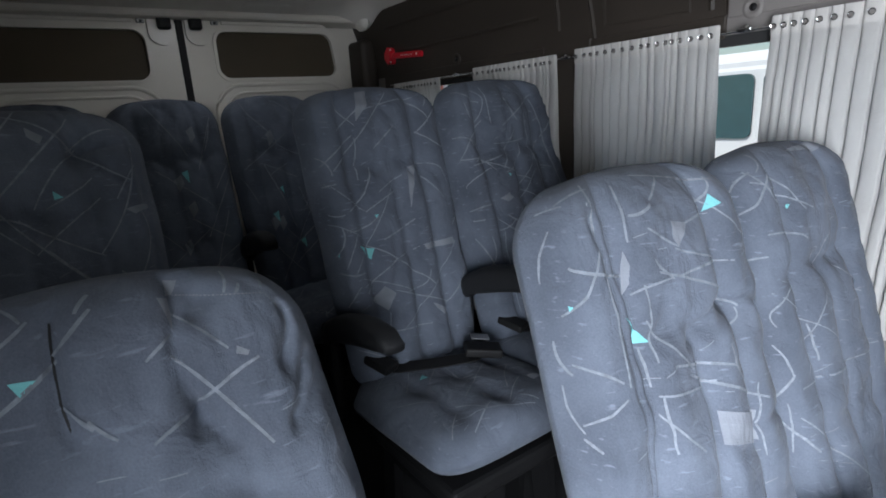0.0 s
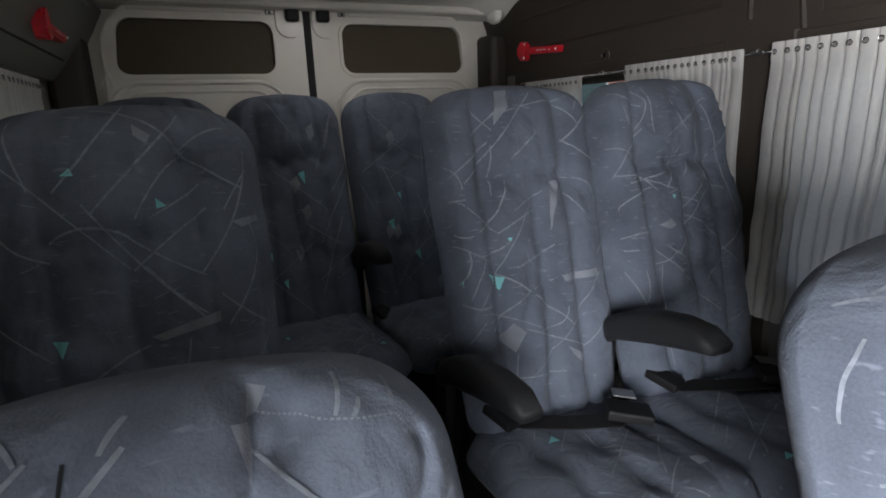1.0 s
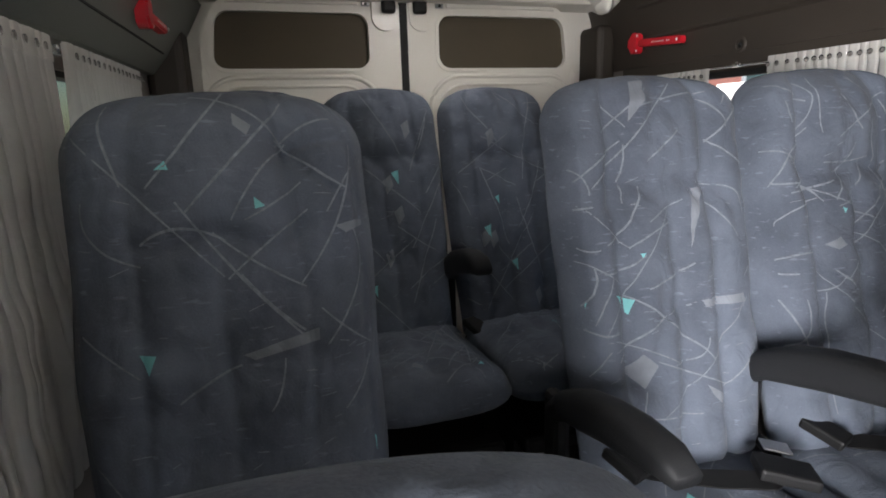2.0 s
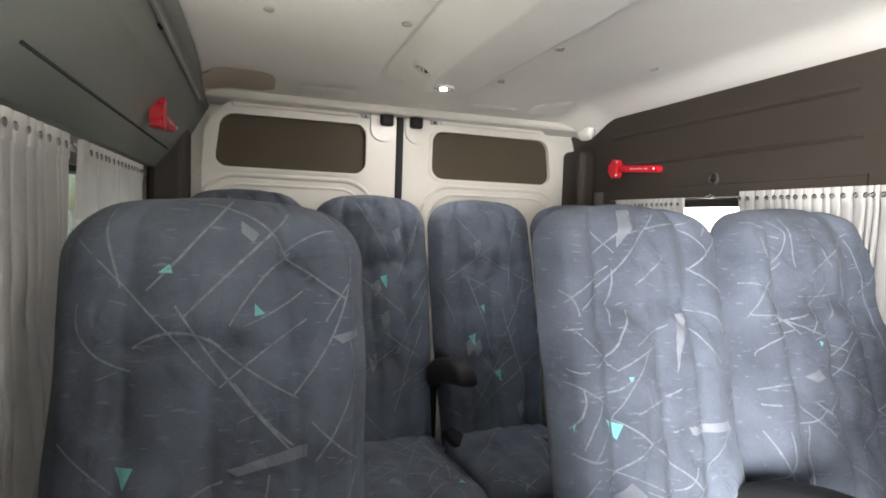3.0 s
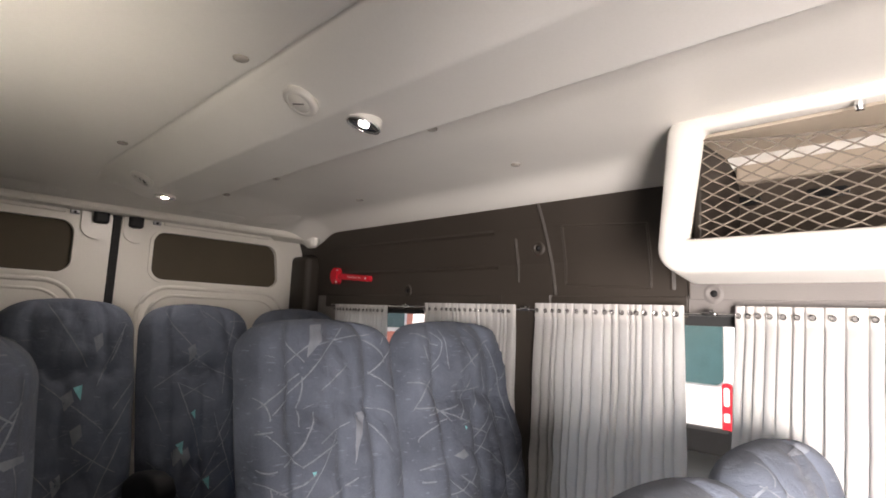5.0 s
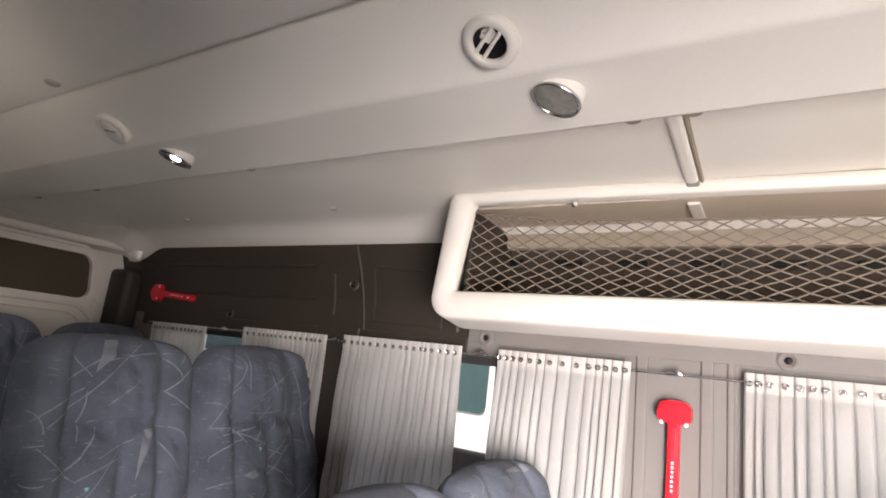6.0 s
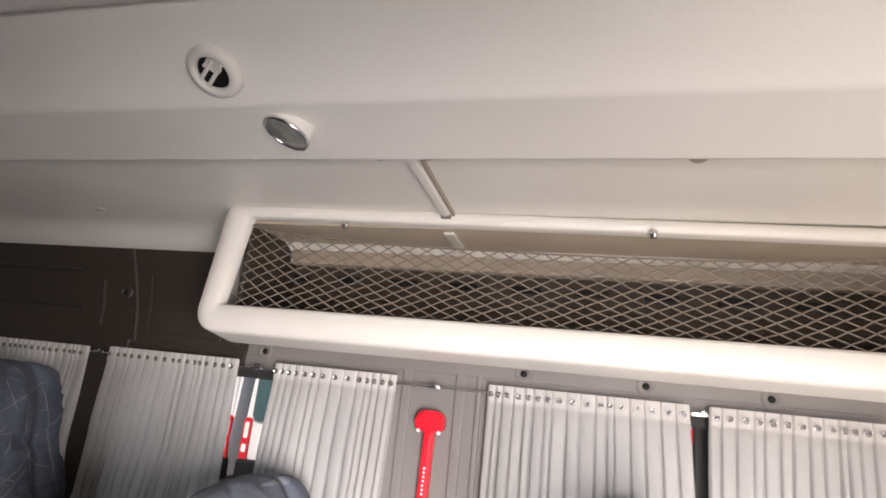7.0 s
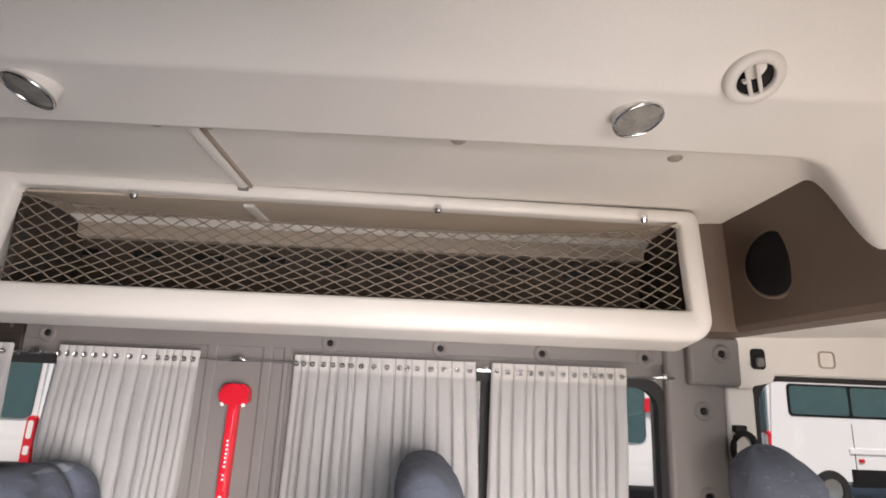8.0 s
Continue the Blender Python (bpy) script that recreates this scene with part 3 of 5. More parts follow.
# ---- roof fittings ----
def reading_lamp(x, y, z, lit, lean):
    e = thing("ceiling_lamp", x, y, z, "round chrome ceiling lamp, lit cool white" if lit else "round chrome ceiling lamp, switched off", "ceiling lamp", "lamps on the duct")
    e.matrix_world = pose(x, y, z, lean[0], lean[1]) @ Matrix.Scale(0.87, 4)
    part("bezel", lathe([(0.034, -0.002), (0.0345, -0.0045), (0.0365, -0.004), (0.0375, 0.0), (0.036, 0.003), (0.034, 0.003)], 36), CHROME, e, "chrome ring", True)
    part("housing", lathe([(0.0355, 0.0005), (0.0365, 0.002), (0.034, 0.03)], 36), CREAM, e, "cream housing", True)
    part("reflector", lathe([(0.033, -0.001), (0.024, 0.0), (0.012, 0.001), (0, 0.001)], 32), CHROME, e, "", True)
    if lit:
        part("diode", lathe([(0, -0.002), (0.0105, -0.002), (0.011, 0.001)], 24), LAMP_REAR if y > 2 else LAMP_ON, e, "glowing white diode")
    else:
        part("bulb", lathe([(0, -0.001), (0.007, 0.0), (0.008, 0.004)], 16), LENS, e)
        part("lens", lathe([(0, -0.005), (0.022, -0.0045), (0.033, -0.002)], 32), LAMP_GLASS, e, "grey moulded glass lens", True)
    return e


for yy, lit, lean in ((2.33, True, (5, 3)), (1.262, True, (10, 12)), (0.487, False, (15, 13)), (-0.268, False, (-10, 13))):
    reading_lamp(0.05, yy, ceil_z(0.05, yy) - 0.002 - 0.0006 * (abs(lean[0]) + lean[1]) / 2, lit, lean)


def air_vent(x, y, z, turn, open_=True):
    e = thing("air_vent", x, y, z, "round cream air nozzle with two slats", "air vent", "vents on the duct")
    e.matrix_world = Matrix.Translation((x, y, z)) @ pose(0, 0, 0, 0, 30, 0) @ pose(0, 0, -0.006, 0, 0, turn) @ Matrix.Scale(0.82, 4)
    part("collar", lathe([(0.0245, 0.006), (0.025, -0.003), (0.0275, -0.0055), (0.038, -0.003), (0.0405, 0.002), (0.041, 0.014), (0.0245, 0.014)], 40), CREAM, e, "", True)
    if not open_:
        part("flap", lathe([(0, -0.006), (0.024, -0.0055), (0.0262, -0.003)], 28), CREAM, e, "closed cream flap", True)
        part("slit", box(-0.016, 0.016, -0.0012, 0.0012, -0.0068, -0.005), BLACK, e)
        return e
    part("throat", lathe([(0.0255, 0.0), (0.024, 0.006), (0, 0.01)], 28), BLACK, e, "dark inside of the nozzle")
    for dx in (-0.004, 0.009):
        h = math.sqrt(0.0245 ** 2 - dx ** 2)
        slat = box(dx - 0.0028, dx + 0.0028, -h, h, -0.004, 0.0, 0.0012)
        bmesh.ops.rotate(slat, verts=slat.verts, cent=(dx, 0, -0.002), matrix=Matrix.Rotation(0.5, 3, "Y"))
        part("slat", slat, CREAM, e)
    part("knob", lathe([(0, -0.005), (0.0025, -0.0045), (0.003, 0.002)], 10, m=pose(0.014, 0.004, 0)), CREAM, e)
    return e


for yy, turn in ((2.225, 150), (1.315, 110), (0.532, 140), (-0.372, 58)):
    xx = -0.026 if yy < 0 else -0.047
    air_vent(xx, yy, ceil_z(xx, yy) - 0.001, turn, yy != 1.315)


def roof_plug(x, y):
    e = part("roof_plug", lathe([(0, -0.004), (0.009, -0.0035), (0.0125, -0.001), (0.0125, 0.003)], 20), PLUG, smooth=True)
    e.location = (x, y, ceil_z(x, y) - 0.001)
    tagged(e, "round grey fixing plug in the roof lining", "plug", "roof plugs")


for xx, yy in ((-0.471, 2.03), (-0.161, 1.99), (0.258, 2.0), (0.595, 2.04), (-0.48, 1.31), (-0.163, 1.305), (0.254, 1.305), (0.572, 1.33), (0.256, 0.442), (0.256, 0.358), (0.267, -0.052), (0.295, -0.428), (0.256, 2.36)):
    roof_plug(xx, yy)


# ---- luggage rack ----
def luggage_rack():
    ya, yb, zt = -0.598, 0.945, 1.657
    e = thing("luggage_rack", 0.53, 0.17, 1.35, "cream moulded luggage rack with a net front", "luggage rack")

    def L(bm):
        bmesh.ops.translate(bm, verts=bm.verts, vec=(-0.53, -0.17, -1.35))
        return bm

    def front_x(z):
        return 0.528 + 0.03 * ease(z, 1.45, 1.66)
    outer = rounded(ya, yb, 1.367, zt, (0.05, 0.05, 0.025, 0.025), 8)
    inner = rounded(ya + 0.043, yb - 0.055, 1.431, 1.628, (0.006, 0.006, 0.012, 0.012), 8)
    # both ends lean inwards towards the roof
    outer = [(y - 0.018 * ease(y, 0.5, yb) * ease(z, 1.38, 1.65), z) for y, z in outer]
    inner = [(y - 0.026 * ease(y, 0.5, yb - 0.055) * ease(z, 1.43, 1.628), z) for y, z in inner]
    # the rear end rides a little higher and stands forward at its top
    outer, inner = ([(y, z + 0.012 * ease(y, 0.0, 0.9) * ease(z, 1.5, 1.64)) for y, z in line] for line in (outer, inner))
    # the frame: inner edge, rounded face, outer edge, then back towards the wall
    bm = bmesh.new()

    def loop(points, dx):
        return [bm.verts.new((front_x(z) + dx - 0.022 * ease(y, 0.1, 0.9) * ease(z, 1.5, 1.64), y, z)) for y, z in points]

    def blend(a, b, t):
        return [(p[0] + (q[0] - p[0]) * t, p[1] + (q[1] - p[1]) * t) for p, q in zip(a, b)]
    loops = [loop(inner, 0.03), loop(inner, 0.006), loop(blend(inner, outer, 0.1), 0.0), loop(blend(inner, outer, 0.55), -0.003), loop(blend(inner, outer, 0.88), -0.001), loop(blend(inner, outer, 0.97), 0.006), loop(outer, 0.02)]
    grow = rounded(ya + 0.0, yb - 0.0, 1.36, zt, (0.05, 0.05, 0.025, 0.025), 8)
    loops.append([bm.verts.new((0.62, y, z - 0.006 if z < 1.5 else z)) for y, z in grow])
    loops.append([bm.verts.new((0.80, y, z + 0.01 if z < 1.5 else z)) for y, z in grow])
    loops.append([bm.verts.new((0.866, y, z + 0.022 if z < 1.5 else z)) for y, z in grow])
    for a, b in zip(loops, loops[1:]):
        for i in range(len(a)):
            j = (i + 1) % len(a)
            bm.faces.new((a[i], a[j], b[j], b[i]))
    part("shell", L(bm), CREAM, e, "cream moulded shell", True)
    part("shelf", L(box(0.57, 0.862, ya + 0.02, yb - 0.03, 1.385, 1.4)), BEIGE, e)
    part("end_wall", L(box(0.6, 0.83, ya + 0.018, ya + 0.03, 1.4, 1.64, 0.004)), DARK, e)
    part("end_wall", L(box(0.6, 0.83, yb - 0.06, yb - 0.045, 1.4, 1.64, 0.004)), DARK, e)
    part("cove", L(box(0.77, 0.8, ya + 0.04, yb - 0.07, 1.585, 1.625, 0.006)), BEIGE, e, "beige strip at the back of the rack")
    # added sheet: its beige holds the shade on the lining over the rack
    part("rack_roof", L(box(0.585, 0.8, ya + 0.03, yb - 0.05, 1.638, 1.644)), ROOF_PAD_RACK_SHADE, e, "beige sheet for the shaded roof lining over the rack")
    part("joint_strip", L(box(0.6, 0.775, 0.384, 0.409, 1.63, 1.637, 0.003)), CREAM, e)
    for k in range(9):
        yy = ya + 0.16 + 0.16 * k
        part("slot", L(prism(rounded(yy, yy + 0.075, 1.548, 1.566, 0.008, 4), "x", 0.825, 0.835)), BLACK, e)
    # net of cord: diamonds hung from a sagging top line
    na, nb = ya + 0.05, yb - 0.07

    def top(y):
        t = (y - na) / (nb - na)
        return 1.628 - 0.045 * (1 - (2 * t - 1) ** 4) ** 0.8 * (0.8 + 0.2 * math.sin(3.1 * t + 0.6))
    verts, faces = [], []

    def cord(p, q, r=0.0015):
        p, q = Vector(p), Vector(q)
        d = (q - p).normalized()
        u = d.cross(Vector((1, 0, 0))).normalized() * r
        w = Vector((1, 0, 0)) * r
        k = len(verts)
        for c in (p, q):
            verts.extend([tuple(c + u), tuple(c + w), tuple(c - u), tuple(c - w)])
        for i in range(4):
            faces.append((k + i, k + (i + 1) % 4, k + 4 + (i + 1) % 4, k + 4 + i))
    rnd = random.Random(5)
    cols, rows = 32, 15
    step = (nb - na) / cols
    knots = {}
    for i in range(cols * 2 + 1):
        for j in range(rows + 1):
            if (i + j) % 2 == 0:
                y = na + step * i / 2
                t = j / rows
                z = 1.432 + (top(y) - 1.432) * t
                z += rnd.uniform(-0.0015, 0.0015)
                knots[i, j] = (0.548 + 0.02 * math.sin(math.pi * t) + 0.012 * t - 0.53, y + rnd.uniform(-0.002, 0.002) - 0.17, z - 1.35)
    for (i, j), p in knots.items():
        for di in (-1, 1):
            q = knots.get((i + di, j + 1))
            if q:
                # cords bow a little, so that the meshes look like rounded lozenges
                mid = [(a + b) / 2 for a, b in zip(p, q)]
                cord(p, mid)
                cord(mid, q)
    line = [(0.562 - 0.53, y - 0.17, top(y) - 1.35) for y in steps(na, nb, 60)]
    for p, q in zip(line, line[1:]):
        cord(p, q, 0.0024)
    me = bpy.data.meshes.new("net")
    me.from_pydata(verts, [], faces)
    me.materials.append(NET)
    net = new("net", me)
    net.parent = e
    tagged(net, "beige knotted cord net, sagging along its top", kind="stuff")
    for yy in (0.62, -0.025, -0.47):
        part("hook", L(lathe([(0, -0.012), (0.006, -0.011), (0.008, -0.004), (0.008, 0.004)], 12, m=pose(0.545, yy, 1.632))), CHROME, e, "small chrome net hook")
    return e


luggage_rack()

# ---- curtains and their rod ----
def curtain(side, x, y0, y1, z0, z1, pleats, group, seed, flare=0.0, drift=0.0, label="cream pleated curtain on a chrome rod"):
    rnd = random.Random(seed)
    ph = rnd.uniform(0, 6)
    e = thing("curtain", x, (y0 + y1) / 2, z1, label, "curtain", group)
    w = y1 - y0
    # flat panels of uneven width between narrow creases
    edges = [0.0]
    for _ in range(pleats):
        edges.append(edges[-1] + rnd.uniform(0.6, 1.4))
    edges = [q / edges[-1] for q in edges]
    lean = [rnd.uniform(-1, 1) for _ in edges]

    def fold(s, d):
        amp = 0.004 + 0.006 * ease(d, 0.0, 0.2)
        k = max(i for i, q in enumerate(edges[:-1]) if s >= q - 1e-9)
        t = (s - edges[k]) / (edges[k + 1] - edges[k])
        near = min(t, 1 - t) * (edges[k + 1] - edges[k]) * w
        soft = 0.9 * lean[k] * (t - 0.5) + 0.35 * math.sin(math.pi * t) - 1.3 * math.exp(-(near / 0.0022) ** 2)
        wave = 0.011 * noise.noise(Vector((s * w * 7 + seed, d * 5, 0.3))) + 0.0075 * noise.noise(Vector((s * w * 16 + 3 * d, d * 15 + seed, 2.3))) * ease(d, 0.1, 0.4)
        return amp * soft + wave * ease(d, 0.03, 0.25)

    def at(s, d):
        spread = 1 + flare * d
        yy = (s - 0.5) * w * spread + drift * d + 0.006 * d * math.sin(9 * d + ph + 4 * s)
        return (-side * (fold(s, d) + 0.003), yy, -d)
    us = sorted({min(1.0, max(0.0, q + o / w)) for q in edges for o in (-0.005, -0.003, -0.0015, 0.0, 0.0015, 0.003, 0.005)} | set(steps(0, 1, pleats * 5)))
    bm = sheet(at, us, [0.0, 0.012, 0.03, 0.045, 0.08, 0.14, *steps(0.2, z1 - z0, 30)])
    part("cloth", bm, CURTAIN, e, "cream pleated cloth", True)
    hem = sheet(lambda s, d: (at(s, d)[0] - side * 0.0022, at(s, d)[1], -d + 0.003), us, (0.0, 0.012, 0.03, 0.04))
    part("header_band", hem, CURTAIN_HEM, e, "stiff stitched header band", True)
    n = pleats
    for k in range(n):
        s = (edges[k] + edges[k + 1]) / 2
        p = at(s, 0.018)
        part("eyelet", lathe([(0.004, -0.001), (0.005, -0.002), (0.0066, -0.001), (0.0066, 0.001)], 12, m=Matrix.Translation((-side * 0.0135, p[1], -0.019)) @ pose(0, 0, 0, 0, -90 * side, 0)), CHROME, e, "chrome eyelet")
        part("eyelet_hole", lathe([(0, -0.0008), (0.004, -0.0006), (0.004, 0.0006)], 10, m=Matrix.Translation((-side * 0.0135, p[1], -0.019)) @ pose(0, 0, 0, 0, -90 * side, 0)), TAUPE, e)
    return e


CX = 0.842
for y0, y1, n, sd, fl, dr in ((2.158, 2.52, 15, 1, 0.0, 0.0), (1.53, 1.942, 17, 2, 0.06, 0.0), (1.018, 1.456, 17, 3, 0.03, 0.02), (0.555, 0.904, 14, 4, 0.02, 0.045), (-0.14, 0.318, 17, 5, 0.16, -0.02), (-0.526, -0.181, 13, 6, 0.07, 0.01)):
    curtain(1, CX, y0, y1, 0.65, 1.317 - 0.018 * ease(y0, 1.2, 2.1), n, "curtains at the wide side", sd, fl, dr)
for y0, y1, n, sd in ((0.42, 0.52, 8, 9), (1.08, 1.78, 22, 7), (1.84, 2.4, 17, 8)):
    curtain(-1, -0.79, y0, y1, 0.65, 1.319, n, "curtains beside the single seats", sd, 0.03, 0.0, "shaded cream pleated curtain on a chrome rod")

for sx, x, ys in ((1, 0.845, (-0.652, 2.56, (-0.612, -0.16, 0.458, 0.96, 1.492, 2.05))), (-1, -0.793, (0.5, 2.42, (0.52, 1.8, 2.4)))):
    rod = thing("curtain_rod", x, 0, 1.3, "thin chrome curtain rod on small clips", "curtain rod")
    part("bar", tube([(0, ys[0], 0), (0, ys[1], 0)], 0.0025), CHROME, rod)
    for yy in ys[2]:
        bm = box(-0.008, 0.008, yy - 0.018, yy + 0.018, -0.004, 0.006, 0.003)
        part("clip", bm, CHROME, rod, "chrome clip")
        part("knob", lathe([(0, -0.006), (0.006, -0.005), (0.007, 0.003), (0, 0.006)], 12, m=pose(-sx * 0.008, yy - 0.008, 0.004, 0, 90, 0)), CHROME, rod)


# ---- wall fixings ----
def wall_screw(x, y, z, facing=-90, mat=TAUPE):
    e = thing("wall_fixing", x, y, z, "recessed round trim fixing with a dark screw", "trim fixing", "wall fixings")
    e.matrix_world = Matrix.Translation((x, y, z)) @ pose(0, 0, 0, 0, facing, 0)
    part("washer", lathe([(0.0095, -0.002), (0.0115, 0.005), (0.02, 0.0055), (0.0245, 0.0)], 24), mat, e, "", True)
    part("screw", lathe([(0, 0.006), (0.006, 0.005), (0.009, 0.001)], 16), BLACK, e, "dark screw", True)


for yy, zz in ((0.958, 1.35), (0.236, 1.354), (-0.05, 1.352), (-0.315, 1.35), (-0.585, 1.35)):
    wall_screw(0.868, yy, zz)
wall_screw(right_x(1.486), 1.456, 1.486, -90, DARK)
wall_screw(right_x(1.36), 2.07, 1.36, -90, DARK)
wall_screw(0.848, -0.722, 1.223)
wall_screw(0.822, -0.765, 1.366)
wall_screw(0.848, -0.722, 1.02)
wall_screw(left_x(1.52), 1.55, 1.52, 90, GREEN_GREY)


# ---- emergency hammers ----
def hammer(m, label):
    """Head up along z, face along -x."""
    e = thing("emergency_hammer", 0, 0, 0, label, "emergency hammer", "emergency hammers")
    e.matrix_world = m
    head = prism(rounded(-0.036, 0.036, 0.0, 0.05, (0.014, 0.014, 0.023, 0.023), 6), "x", -0.03, 0.0)
    bmesh.ops.bevel(head, geom=[d for d in head.edges if len({round(v.co.x, 4) for v in d.verts}) == 1 and d.verts[0].co.x < -0.02], offset=0.007, segments=3, affect="EDGES")
    part("holder", head, RED, e, "red moulded holder")
    grip = prism(rounded(-0.0125, 0.0125, -0.225, 0.005, (0.01, 0.01, 0.004, 0.004), 4), "x", -0.024, 0.0)
    bmesh.ops.bevel(grip, geom=[d for d in grip.edges if len({round(v.co.x, 4) for v in d.verts}) == 1 and d.verts[0].co.x < -0.02], offset=0.004, segments=2, affect="EDGES")
    handle = part("handle", grip, RED, e, "red handle")
    part("groove", box(-0.0255, -0.023, -0.006, 0.006, -0.2, -0.01, 0.001), RED, handle)
    for k in range(10):
        z = -0.085 - 0.0098 * k
        if k == 7:
            continue
        part("letter_bar", box(-0.0258, -0.0245, -0.0024, 0.0024, z - 0.0024, z + 0.0024), WHITE, handle, "white letter bar")
    for yy, zz in ((-0.026, 0.0), (0.026, 0.0), (0.0, -0.213)):
        part("pin", lathe([(0, 0.003), (0.004, 0.002), (0.005, 0)], 10, m=pose(-0.027, yy, zz, 0, -90, 0)), WHITE, e)
    return e


hammer(pose(0.864, 0.457, 1.193, 0.8, 0, 0), "red emergency hammer in its holder on the window pillar")
hammer(Matrix.Translation((right_x(1.42), 2.52, 1.424)) @ pose(0, 0, 0, -86, 0, 0), "red emergency hammer lying level on the dark panel")
hammer(Matrix.Translation((left_x(1.436), 2.225, 1.436)) @ pose(0, 0, 0, 0, 0, 180) @ pose(0, 0, 0, -90, 0, 0), "red emergency hammer in a holder on the grey panel")


# ---- seats ----
# buttons (across, up, depth) and pulled seams (lines) of single covers
TUFTS = {}
TUFTS[23] = (((0.409, 0.979, 0.012), (0.323, 0.833, 0.016)), (((-0.165, 0.959), (-0.165, 0.918), (-0.165, 0.879), (-0.14, 0.841)), ((0.409, 0.979), (0.299, 0.921), (0.262, 0.885), (0.323, 0.833), (0.397, 0.786)), ((0.323, 0.833), (0.299, 0.809)), ((0.848, 0.921), (0.799, 0.885), (0.738, 0.856)), ((0.872, 0.856), (0.775, 0.815), (0.702, 0.786)), ((0.909, 0.821), (0.787, 0.797), (0.702, 0.777)), ((0.506, 0.956), (0.409, 0.935))))
TUFTS[13] = (((0.41, 0.875, 0.012), (0.03, 0.72, 0.012)), (((0.84, 0.97), (0.9, 0.83), (0.88, 0.61), (0.86, 0.3)), ((0.38, 0.97), (0.41, 0.875), (0.46, 0.72)), ((0.41, 0.875), (0.8, 0.9)), ((0.41, 0.875), (0.75, 0.8))))
TUFTS[21] = (((0.38, 0.76, 0.016), (0.45, 0.5, 0.008)), (((-0.12, 0.7), (0.1, 0.735), (0.38, 0.76), (0.62, 0.74), (0.9, 0.7)), ((0.45, 0.5), (0.7, 0.505), (0.93, 0.49)), ((-0.7, 0.93), (-0.66, 0.84), (-0.64, 0.7), (-0.66, 0.5)), ((0.3, 0.95), (0.36, 0.86), (0.38, 0.76))))


def line_gap(p, a, b):
    """Distance from p to the stretch from a to b."""
    dx, dy = b[0] - a[0], b[1] - a[1]
    t = max(0.0, min(1.0, ((p[0] - a[0]) * dx + (p[1] - a[1]) * dy) / (dx * dx + dy * dy)))
    return math.hypot(p[0] - a[0] - t * dx, p[1] - a[1] - t * dy)


